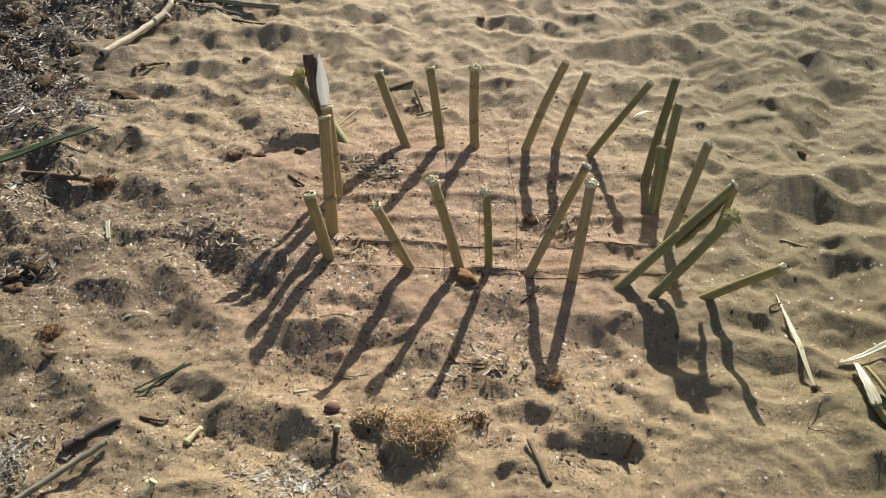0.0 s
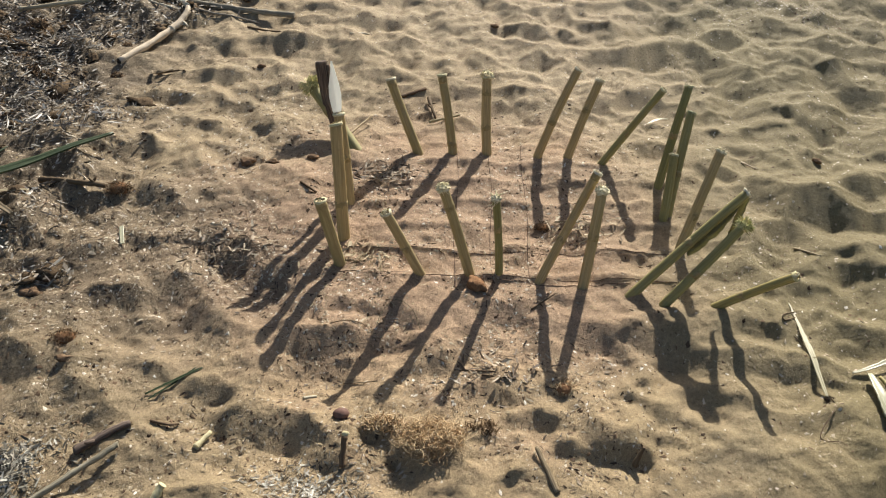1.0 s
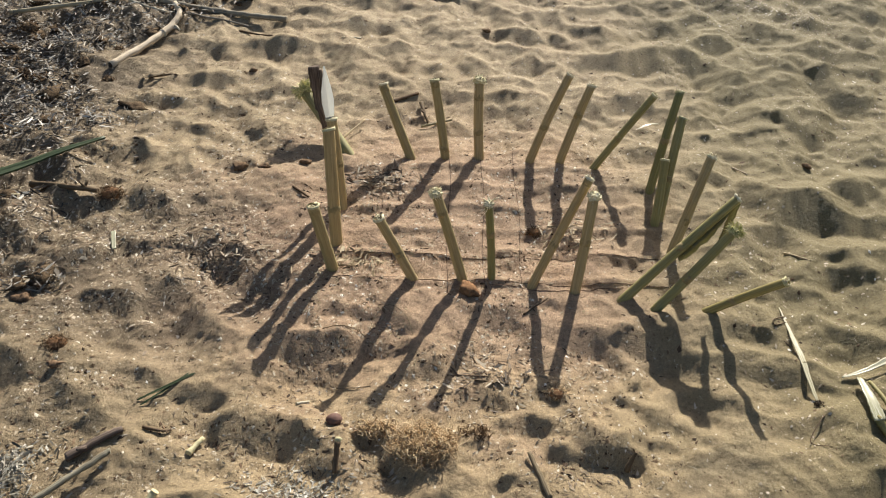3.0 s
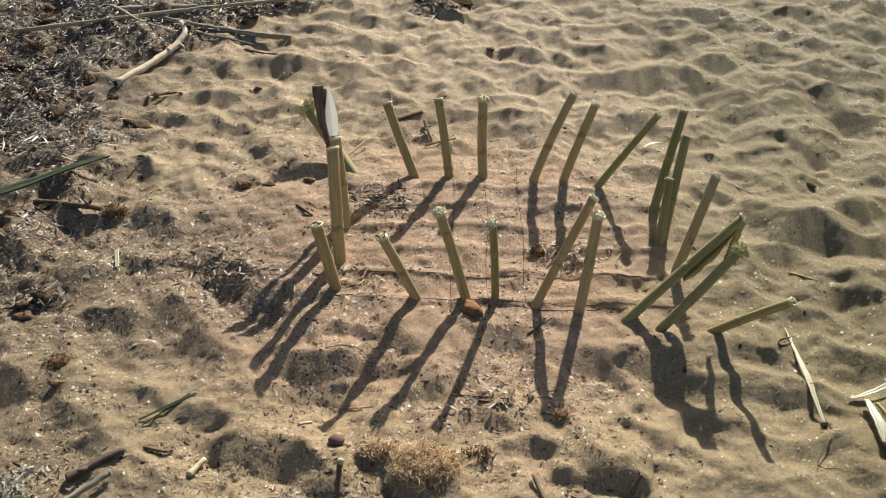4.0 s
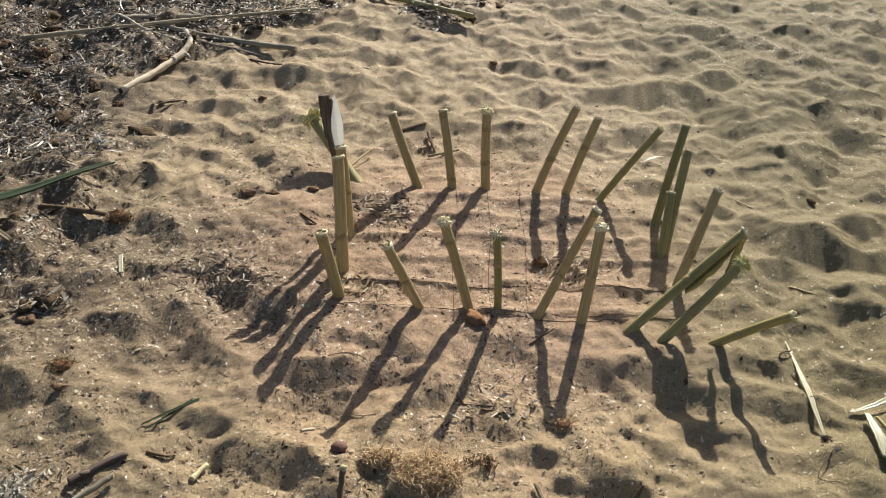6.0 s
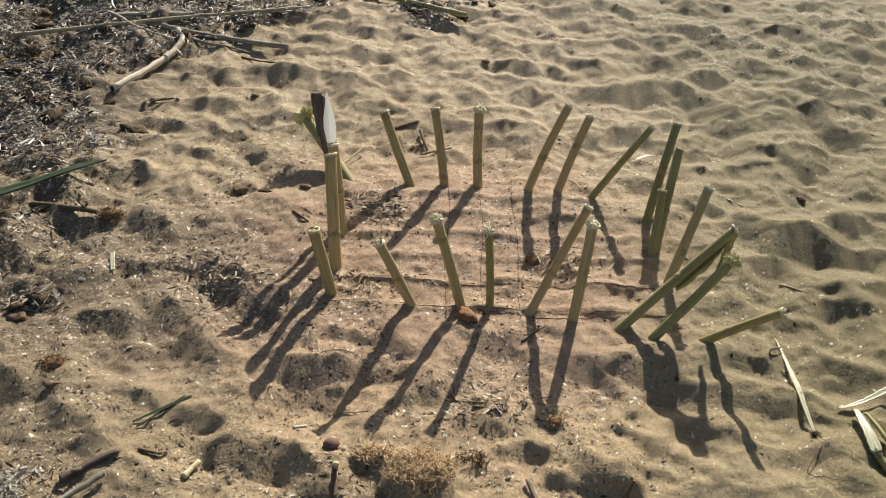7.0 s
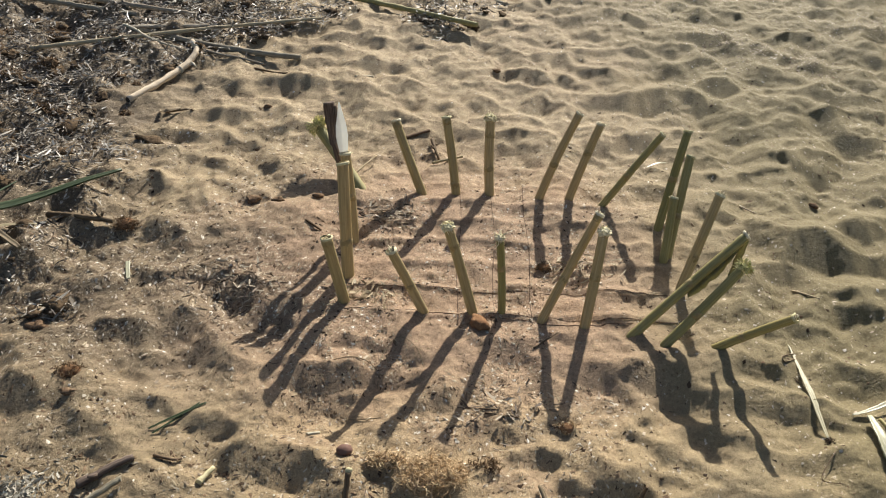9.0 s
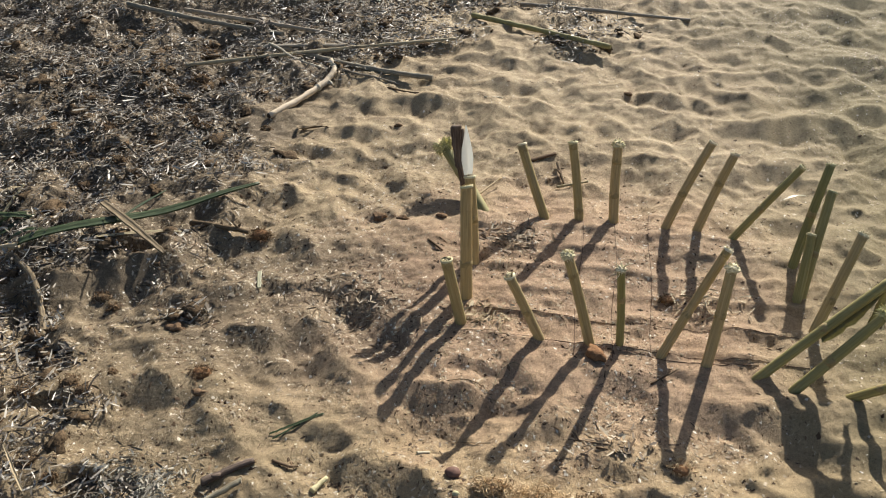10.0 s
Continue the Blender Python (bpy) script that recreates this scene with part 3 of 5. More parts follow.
def curve_points(points, count, sway=0.0, seed=0):
    """Points along a smooth line through the given ones."""
    pts = [Vector(p) for p in points]
    r = random.Random(seed)
    if len(pts) == 2:
        pts = [pts[0], pts[0].lerp(pts[1], 0.5), pts[1]]
    out = []
    n = len(pts) - 1
    for k in range(count):
        t = k / (count - 1) * n
        i = min(int(t), n - 1)
        u = t - i
        p0, p1, p2, p3 = pts[max(i - 1, 0)], pts[i], pts[i + 1], pts[min(i + 2, n)]
        q = 0.5 * (2 * p1 + (p2 - p0) * u + (2 * p0 - 5 * p1 + 4 * p2 - p3) * u * u + (3 * p1 - p0 - 3 * p2 + p3) * u ** 3)
        out.append(q + Vector((r.uniform(-1, 1), r.uniform(-1, 1), r.uniform(-1, 1))) * sway)
    return out


def fibres(bm, origin, way, count, length, width, spread_by, seed, droop=0.3):
    """Thin torn fibres that stand out from a cut end."""
    r = random.Random(seed)
    for _ in range(count):
        d = (way + Vector((r.gauss(0, 1), r.gauss(0, 1), r.gauss(0, 1))) * spread_by).normalized()
        ln = length * r.uniform(0.4, 1.2)
        off = way.orthogonal().normalized()
        off.rotate(Matrix.Rotation(r.uniform(0, 6.28), 3, way))
        p = origin + off * r.uniform(0.2, 1.0) * origin_radius[0]
        pts = []
        for k in range(4):
            u = k / 3
            bend = Vector((r.gauss(0, 1), r.gauss(0, 1), r.gauss(0, 1))) * ln * 0.12
            pts.append(p + d * ln * u + bend * u + Vector((0, 0, -droop * ln * u * u)))
        rings(bm, pts, [width, width, width * 0.8, width * 0.3], 3)


origin_radius = [0.01]


def reed_stake(base, tip, radius, node_at=(0.55,), fray=14, material=None, fray_length=0.014, label="", seed=1):
    """A cut reed pushed into the sand: hollow stem, swollen joints, torn top."""
    bx, by = base
    bz = float(z_at(bx, by))
    base, tip = Vector((bx, by, 0.0)), Vector(tip)
    way = (tip - base).normalized()
    base += way * (bz / max(way.z, 0.5))
    bx, by, bz = base
    length = (tip - base).length
    radius *= 1.07
    thing = base_empty("reed_stake", (bx, by, bz), label or "cut green reed stake pushed upright into the sand", "stake", "reed stakes round the fenced patch")
    origin = Vector((bx, by, bz))
    turn = way.to_track_quat("Z", "Y").to_matrix().to_4x4()
    r = random.Random(seed)
    bow = Vector((r.uniform(-1, 1), r.uniform(-1, 1), 0)) * length * 0.012
    bm = bmesh.new()
    z0, steps = -0.07, 26
    heights = [z0 + (length - z0) * k / steps for k in range(steps + 1)]
    radii = []
    for h in heights:
        q = radius * (1.04 - 0.08 * max(h, 0) / length)
        for nd in node_at:
            q *= 1 + 0.05 * math.exp(-((h - nd * length) / 0.006) ** 2)
        radii.append(q)
    centre = [Vector((0, 0, h)) + bow * math.sin(math.pi * max(h, 0) / length) for h in heights]
    outer = rings(bm, centre, radii, 14, 0.05, seed, closed=False)
    # the open, slightly slanted cut
    slant = r.uniform(-0.25, 0.25)
    for v in outer[-1]:
        v.co.z += slant * v.co.x + r.uniform(-0.0008, 0.0008)
    inner = []
    for depth, part_of in ((0.0, 0.66), (-0.012, 0.62), (-0.02, 0.05)):
        inner.append([bm.verts.new(Vector((v.co.x * part_of + centre[-1].x * (1 - part_of), v.co.y * part_of + centre[-1].y * (1 - part_of), v.co.z + depth))) for v in outer[-1]])
    for a, b in zip([outer[-1]] + inner, inner):
        for s in range(14):
            f = bm.faces.new((a[s], a[(s + 1) % 14], b[(s + 1) % 14], b[s]))
            f.smooth = True
    bm.faces.new(inner[-1])
    stem = part("stem", bm, material or REED, thing)
    stem.matrix_local = turn
    for nd in node_at:
        bm = bmesh.new()
        h = nd * length
        c = bow * math.sin(math.pi * nd)
        q = radius * (1.04 - 0.08 * nd)
        rings(bm, [c + Vector((0, 0, h + d)) for d in (-0.011, -0.002, 0.002, 0.010)], [q * 1.002, q * 1.05, q * 1.045, q * 1.002], 14, 0.05, seed + 3)
        ob = part("joint", bm, NODE, thing, "darker swollen reed joint")
        ob.matrix_local = turn
    if fray:
        bm = bmesh.new()
        origin_radius[0] = radius * 0.8
        fibres(bm, Vector((0, 0, length - 0.002)), Vector((0, 0, 1)), min(int(fray * 1.5), 60), fray_length * (1.2 if fray < 34 else 0.8), 0.0014, 0.75, seed + 9)
        if fray >= 34:
            # leafy scraps that stand out round the top
            for k in range(int(fray * 2.2)):
                d = Vector((r.gauss(0, 1), r.gauss(0, 1), r.gauss(0.55, 0.6))).normalized()
                p = Vector((0, 0, length)) + d * radius * r.uniform(0.5, 1.3)
                q = d.orthogonal().normalized() * fray_length * r.uniform(0.04, 0.09)
                tip_at = p + d * fray_length * r.uniform(0.15, 0.55)
                mid_at = p.lerp(tip_at, 0.55) + Vector((0, 0, 0.1 * fray_length))
                a, b, c, e = (bm.verts.new(w) for w in (p, mid_at + q, tip_at, mid_at - q))
                bm.faces.new((a, b, c, e))
        if fray >= 20:
            # matted tuft of torn pith
            tuft = bmesh.ops.create_icosphere(bm, subdivisions=3, radius=radius * (1.3 if fray >= 34 else 1.15))["verts"]
            for v in tuft:
                k = 1 + 0.55 * noise.noise(v.co * 260 + Vector((seed, 0, 0))) + 0.35 * noise.noise(v.co * 620)
                v.co = Vector((v.co.x * k, v.co.y * k, v.co.z * k * 0.6 + length + radius * 0.25))
        # torn rim of pale pith
        ri = rings(bm, [Vector((0, 0, length - 0.004)), Vector((0, 0, length + 0.001)), Vector((0, 0, length + 0.0025))], [radius * 1.02, radius * 1.15, radius * 0.88], 14, 0.28, seed + 5, closed=False)
        for ring in ri:
            for v in ring:
                v.co += Vector((0, 0, slant * v.co.x * 0.8 + r.uniform(-0.001, 0.001)))
        ob = part("frayed_top", bm, FRAY_GREEN if fray_length > 0.03 else FRAY, thing, "torn pale fibres at the cut top")
        ob.matrix_local = turn
    return thing


def branch(name, points, r0, r1, material, label, category, lift=0.0, sides=10, wobble=0.12, flatten=1.0, seed=0, knots=0, steps=28, stiff=30):
    """A stick, log or stalk that lies on the sand: one irregular tapered mesh, with the stubs of twigs."""
    r = random.Random(seed)
    pts = []
    for p in points:
        x, y = p[0], p[1]
        extra = p[2] if len(p) > 2 else 0.0
        pts.append(Vector((x, y, float(z_at(x, y)) + extra)))
    line = curve_points(pts, steps, 0.15 * r0, seed)
    # it bridges hollows, so it lies over the ground along a smoothed line
    zs = [max(p.z, float(z_at(p.x, p.y)) + 0.2 * r0) for p in line]
    for _ in range(stiff):
        zs = [zs[0]] + [(zs[k - 1] + zs[k] + zs[k + 1]) / 3 for k in range(1, len(zs) - 1)] + [zs[-1]]
    if stiff >= 150:
        # a straight stick rests on the highest spots under it
        over = sorted(float(z_at(p.x, p.y)) - z for p, z in zip(line, zs))
        lift += max(0.0, over[int((0.72 if (line[-1] - line[0]).length > 0.4 else 0.30) * len(over))])
    line = [Vector((p.x, p.y, z + r0 * 0.6 * flatten + lift)) for p, z in zip(line, zs)]
    origin = line[0].copy()
    line = [p - origin for p in line]
    bm = bmesh.new()
    radii = [(r0 + (r1 - r0) * k / (steps - 1)) * (1 + 0.12 * r.uniform(-1, 1)) for k in range(steps)]
    rings(bm, line, radii, sides, wobble, seed, flatten)
    for _ in range(knots):
        k = r.randrange(3, steps - 3)
        d = Vector((r.uniform(-1, 1), r.uniform(-1, 1), r.uniform(0.1, 0.8))).normalized()
        rings(bm, [line[k], line[k] + d * r0 * 1.6, line[k] + d * r0 * 2.6], [r0 * 0.5, r0 * 0.4, r0 * 0.25], 6, 0.2, seed)
    me = bpy.data.meshes.new(name)
    bm.to_mesh(me)
    bm.free()
    me.materials.append(material)
    ob = new(name, me)
    ob.location = origin
    return tagged(ob, label, category)


def blade_strip(name, points, widths, thick, material, label, category, fold=0.25, lift=0.004, steps=22, seed=0, parent=None):
    """A long folded leaf or split sheath: a shallow channel with thickness."""
    r = random.Random(seed)
    pts = [Vector((p[0], p[1], (float(z_at(p[0], p[1])) if parent is None else 0.0) + (p[2] if len(p) > 2 else 0.0))) for p in points]
    line = curve_points(pts, steps, 0.0006, seed)
    if parent is None:
        zs = [max(p.z, float(z_at(p.x, p.y))) for p in line]
        for k in range(40):
            zs = [zs[0]] + [(zs[k - 1] + zs[k] + zs[k + 1]) / 3 for k in range(1, len(zs) - 1)] + [zs[-1]]
            if k % 4 == 0:
                zs = [max(z, float(z_at(p.x, p.y)) + 0.0005) for p, z in zip(line, zs)]
        line = [Vector((p.x, p.y, z + lift)) for p, z in zip(line, zs)]
    origin = line[0].copy() if parent is None else Vector((0, 0, 0))
    bm = bmesh.new()
    rows = []
    for k, p in enumerate(line):
        u = k / (steps - 1) * (len(widths) - 1)
        i = min(int(u), len(widths) - 2)
        w = widths[i] + (widths[i + 1] - widths[i]) * (u - i)
        w *= 1 + 0.08 * r.uniform(-1, 1)
        way = line[min(k + 1, steps - 1)] - line[max(k - 1, 0)]
        side = way.cross(Vector((0, 0, 1))).normalized()
        up = side.cross(way).normalized()
        ring = []
        for q in (-1, -0.55, 0, 0.55, 1):
            ring.append(bm.verts.new(p - origin + side * q * w / 2 + up * (fold * w * q * q)))
        for q in (1, 0.55, 0, -0.55, -1):
            ring.append(bm.verts.new(p - origin + side * q * w / 2 + up * (fold * w * q * q - thick)))
        rows.append(ring)
    uv = bm.loops.layers.uv.verify()
    step = (line[-1] - line[0]).length / (steps - 1)
    for k, (a, b) in enumerate(zip(rows, rows[1:])):
        for s in range(10):
            f = bm.faces.new((a[s], a[(s + 1) % 10], b[(s + 1) % 10], b[s]))
            f.smooth = s not in (4, 9)
            for loop, at in zip(f.loops, ((s, k), (s + 1, k), (s + 1, k + 1), (s, k + 1))):
                loop[uv].uv = (at[0] / 10, at[1] * step)
    bm.faces.new(rows[0][::-1])
    bm.faces.new(rows[-1])
    me = bpy.data.meshes.new(name)
    bm.to_mesh(me)
    bm.free()
    me.materials.append(material)
    ob = new(name, me)
    if parent is None:
        ob.location = origin
        return tagged(ob, label, category)
    ob.parent = parent
    if label:
        ob["label"] = label
    return ob


def fibre_clump(at, size, count, material, label, category, seed=0, width=0.0011, curl=1.0, core=None, sag=1.0):
    """A tangle of fibres or roots over a loose core, lying in the sand."""
    r = random.Random(seed)
    x, y = at
    z = float(z_at(x, y))
    bm = bmesh.new()
    for _ in range(count):
        a, e = r.uniform(0, 6.283), r.uniform(-0.2, 1.2)
        p = Vector((math.cos(a) * math.cos(e) * size[0], math.sin(a) * math.cos(e) * size[1], max(0.0, math.sin(e)) * size[2])) * r.uniform(0.45, 1.05)
        d = Vector((r.gauss(0, 1), r.gauss(0, 1), r.gauss(0, 0.5))).normalized()
        turn = Vector((r.gauss(0, 1), r.gauss(0, 1), r.gauss(0, 1))).normalized()
        ln = r.uniform(0.3, 0.9) * max(size) * 0.9
        pts, q = [], p.copy()
        for k in range(7):
            pts.append(q.copy())
            d = (d + turn.cross(d) * 0.55 * curl + Vector((r.gauss(0, 0.25), r.gauss(0, 0.25), r.gauss(0, 0.2)))).normalized()
            q += Vector((d.x, d.y, d.z * sag)) * ln / 6
            if q.z < 0.0:
                q.z, d.z = 0.0005, abs(d.z)
        w = width * r.uniform(0.6, 1.5)
        rings(bm, pts, [w, w, w, w * 0.9, w * 0.8, w * 0.6, w * 0.3], 4)
    me = bpy.data.meshes.new("fibre_clump")
    bm.to_mesh(me)
    bm.free()
    me.materials.append(material)
    name = category.replace(" ", "_")
    if core is None:
        ob = new(name, me)
        ob.location = (x, y, z - 0.004)
        return tagged(ob, label, category)
    thing = base_empty(name, (x, y, z - 0.002), label, category)
    ob = new("fibre_mat", me)
    ob.parent = thing
    lump(thing, "core", (0, 0, size[2] * 0.15), tuple(0.72 * v for v in size), core, seed)
    return thing


def lump_mesh(name, size, material, seed, detail=3, rough=0.25):
    bm = bmesh.new()
    bmesh.ops.create_icosphere(bm, subdivisions=detail, radius=1.0)
    off = Vector((seed * 3.7, seed * 1.3, seed * 2.1))
    for v in bm.verts:
        n = noise.noise(v.co * 1.3 + off) * rough + noise.noise(v.co * 3.7 + off) * rough * 0.5 + noise.noise(v.co * 9 + off) * rough * 0.22
        v.co *= 1 + n
        v.co = Vector((v.co.x * size[0], v.co.y * size[1], v.co.z * size[2]))
    for f in bm.faces:
        f.smooth = True
    me = bpy.data.meshes.new(name)
    bm.to_mesh(me)
    bm.free()
    me.materials.append(material)
    return me


def lump(parent, name, at, size, material, seed):
    ob = new(name, lump_mesh(name, size, material, seed, 2))
    ob.parent, ob.location = parent, at
    return ob


def resting_lump(name, at, size, material, label, category, seed=1, rough=0.25, sink=0.3, turn=0.0):
    ob = new(name, lump_mesh(name, size, material, seed, 3, rough))
    ob.location = (at[0], at[1], float(z_at(*at)) + size[2] * (1 - sink))
    ob.rotation_euler = (0, 0, radians(turn))
    return tagged(ob, label, category)


# ---- the reed stakes ----
FRONT = "cut green reed stake leaning outwards at the near edge"
BACK = "cut green reed stake leaning outwards at the far edge"
reed_stake((-0.273, 1.474), (-0.305, 1.479, 0.199), 0.0135, (0.93,), 8, REED, 0.006, "short thick hollow cut reed stake at a corner", 11)
reed_stake((-0.067, 1.442), (-0.143, 1.432, 0.203), 0.0115, (0.45,), 16, REED, 0.010, FRONT, 12)
reed_stake((0.058, 1.445), (-0.009, 1.480, 0.241), 0.0118, (0.80,), 46, REED, 0.020, "cut green reed stake with a bushy frayed top", 13)
reed_stake((0.133, 1.442), (0.115, 1.450, 0.235), 0.0092, (0.62,), 22, REED_DARK, 0.024, "thin cut reed stake with long torn fibres on top", 14)
reed_stake((0.235, 1.426), (0.360, 1.537, 0.252), 0.0105, (0.38, 0.97), 12, REED, 0.012, FRONT, 15)
reed_stake((0.340, 1.406), (0.368, 1.496, 0.225), 0.0122, (0.55,), 40, REED, 0.018, "cut green reed stake with a bushy frayed top", 16)
sheathed = reed_stake((0.454, 1.377), (0.704, 1.480, 0.242), 0.0110, (0.5,), 6, REED_DARK, 0.010, "green reed stake leaning far over with a torn sheath", 17)
reed_stake((0.528, 1.345), (0.682, 1.402, 0.203), 0.0110, (0.42,), 40, REED_DARK, 0.036, "leaning reed stake with a large frayed green top", 18)
reed_stake((0.648, 1.340), (0.772, 1.269, 0.174), 0.0098, (0.35,), 10, REED_DARK, 0.012, "green reed stake lying nearly flat over the sand", 19)
reed_stake((-0.096, 1.974), (-0.178, 2.058, 0.200), 0.0130, (0.93,), 6, REED, 0.006, BACK, 20)
reed_stake((0.009, 1.976), (-0.026, 2.051, 0.220), 0.0125, (0.95, 0.12), 8, REED, 0.008, BACK, 21)
reed_stake((0.112, 1.978), (0.107, 2.074, 0.203), 0.0135, (0.80, 0.35), 34, REED, 0.024, "upright cut reed stake with a torn bushy top", 22)
reed_stake((0.261, 1.952), (0.368, 2.047, 0.246), 0.0118, (0.40,), 6, REED, 0.008, BACK, 23)
reed_stake((0.348, 1.941), (0.426, 2.007, 0.234), 0.0118, (0.62,), 14, REED, 0.010, BACK, 24)
reed_stake((0.446, 1.919), (0.602, 1.972, 0.226), 0.0100, (0.42,), 8, REED_DARK, 0.008, BACK, 25)
reed_stake((0.596, 1.811), (0.670, 1.969, 0.239), 0.0115, (0.5,), 10, REED_DARK, 0.014, "tall dark green reed stake at a corner", 26)
reed_stake((0.603, 1.696), (0.666, 1.888, 0.204), 0.0118, (0.4,), 10, REED_DARK, 0.010, "dark green reed stake beside a taller one", 27)
reed_stake((0.588, 1.676), (0.611, 1.781, 0.138), 0.0110, (), 8, REED_DARK, 0.008, "short green reed stake with a split top", 28)
reed_stake((0.602, 1.539), (0.693, 1.676, 0.223), 0.0118, (0.33,), 16, REED, 0.016, "cut green reed stake with a pale torn top", 29)
reed_stake((-0.275, 1.579), (-0.286, 1.691, 0.280), 0.0150, (0.30,), 8, REED, 0.006, "tall thick hollow reed stake at the side", 30)
reed_stake((-0.276, 1.722), (-0.296, 1.806, 0.237), 0.0140, (0.5,), 18, REED, 0.010, "tall reed stake holding a pale pointed tag", 31)
reed_stake((-0.289, 1.990), (-0.432, 2.160, 0.107), 0.0160, (0.6,), 110, REED_DARK, 0.050, "leaning reed stake with a large frayed green top", 32)
stem_line = [Vector((0.255, 0.106, 0.243)) * (0.43 + 0.51 * k / 17) for k in range(18)]
bm = bmesh.new()
r = random.Random(5)
rows = []
for k, p in enumerate(stem_line):
    hang = (0.008 + 0.020 * math.sin(math.pi * min(1.0, 0.12 + k / 17)) ** 0.7) * r.uniform(0.85, 1.1)
    rows.append([bm.verts.new(p + Vector((0.25, -0.55, -0.80)) * (0.004 + hang * u) + Vector((0, -0.006, 0.004)) * math.sin(u * 3.1)) for u in (0.0, 0.35, 0.7, 1.0)])
for a, b in zip(rows, rows[1:]):
    for k in range(3):
        bm.faces.new((a[k], b[k], b[k + 1], a[k + 1])).smooth = True
bmesh.ops.solidify(bm, geom=bm.faces[:], thickness=0.0008)
part("torn_sheath", bm, SHEATH, sheathed, "torn pale green leaf sheath hanging down")
bm = bmesh.new()
rows = []
for k in range(13):
    f = k / 12
    p = Vector((0.244 - 0.036 * f ** 1.6, 0.104 - 0.056 * f ** 2.0, 0.226 - 0.128 * f))
    wide = 0.0105 * (0.55 + 0.45 * math.sin(math.pi * min(1.0, 0.15 + 0.8 * f))) * r.uniform(0.8, 1.1)
    rows.append([bm.verts.new(p + Vector((0.90, -0.10, -0.25)) * wide * u + Vector((0, -0.004, 0.002)) * (1 - u * u)) for u in (-1.0, -0.3, 0.4, 1.0)])
for a, b in zip(rows, rows[1:]):
    for k in range(3):
        bm.faces.new((a[k], b[k], b[k + 1], a[k + 1])).smooth = True
bmesh.ops.solidify(bm, geom=bm.faces[:], thickness=0.0008)
part("loose_strip", bm, SHEATH, sheathed, "loose strip of pale green sheath")

# pale pointed tag, with thickness, stuck in the top of a stake
bm = bmesh.new()
outline = [(0.0, -0.05), (0.006, 0.0), (0.0125, 0.045), (0.015, 0.075), (0.0125, 0.105), (0.007, 0.135), (0.0015, 0.165), (-0.0015, 0.165), (-0.007, 0.13), (-0.013, 0.10), (-0.0145, 0.07), (-0.011, 0.04), (-0.005, 0.0)]
outline = [(1.12 * x, z) for x, z in outline]
front = [bm.verts.new((x, -0.0008 - 0.25 * abs(x), z)) for x, z in outline]
rear = [bm.verts.new((x, 0.0008 - 0.25 * abs(x), z)) for x, z in outline]
half = len(outline) // 2 + 1
for side_of in (front, rear):
    bm.faces.new(side_of[:half])
    bm.faces.new(side_of[half - 1:] + side_of[:1])
for k in range(len(outline)):
    j = (k + 1) % len(outline)
    bm.faces.new((front[j], front[k], rear[k], rear[j]))
me = bpy.data.meshes.new("pointed_tag")
bm.to_mesh(me)
bm.free()
me.materials.append(TAG)
tag = tagged(new("pointed_tag", me), "pale grey blade-shaped tag stuck in a reed stake", "tag")
tag.matrix_world = Matrix.Translation((-0.300, 1.808, 0.205)) @ Euler((radians(-27), radians(-3), radians(6))).to_matrix().to_4x4()

# charred splint beside it
SPLINT = [(-0.262, 1.745, -0.06), (-0.318, 1.836, 0.203), (-0.334, 1.856, 0.254), (-0.339, 1.870, 0.298), (-0.343, 1.885, 0.349)]
bm = bmesh.new()
line = curve_points(SPLINT, 22, 0.0006, 4)
rings(bm, line, [0.0125 + 0.0045 * k / 21 for k in range(22)], 9, 0.30, 4, 0.55)
rings(bm, [p + Vector((0.016, 0.004, -0.004)) for p in line[8:21]], [0.006 + 0.0008 * math.sin(k) for k in range(13)], 7, 0.3, 5, 0.7)
me = bpy.data.meshes.new("wood_splint")
bm.to_mesh(me)
bm.free()
me.materials.append(SPLINT_WOOD)
tagged(new("wood_splint", me), "dark brown split wood stuck upright in the sand", "splint")

# ---- wire mesh over the patch ----
mesh_thing = base_empty("wire_mesh", (0.12, 1.44, 0.0), "thin rusty wire mesh lying half buried over the sand patch", "wire mesh")


def wire(a, b, seed):
    r = random.Random(seed)
    bm = bmesh.new()
    steps = 90
    pts = []
    for k in range(steps + 1):
        u = k / steps
        x, y = a[0] + (b[0] - a[0]) * u, a[1] + (b[1] - a[1]) * u
        x += 0.004 * math.sin(u * 9 + seed)
        y += 0.005 * math.sin(u * 7 + seed * 2)
        pts.append(Vector((x - 0.12, y - 1.44, float(z_at(x, y)) + (0.0006 if seed < 5 or seed in (33, 34, 35, 51) else -0.0019) + 0.0008 * math.sin(u * 13 + seed))))
    rings(bm, pts, [0.0009] * (steps + 1), 5)
    return part("wire", bm, WIRE, mesh_thing)


for k in range(7):
    wire((-0.27 + 0.004 * k, 1.441 + 0.0955 * k), (0.585, 1.425 + 0.0945 * k), 3 + k)
for k in range(9):
    wire((-0.27 + 0.0962 * k, 1.40), (-0.265 + 0.0962 * k, 2.01), 30 + k)
wire((0.13, 1.418), (0.46, 1.405), 51)

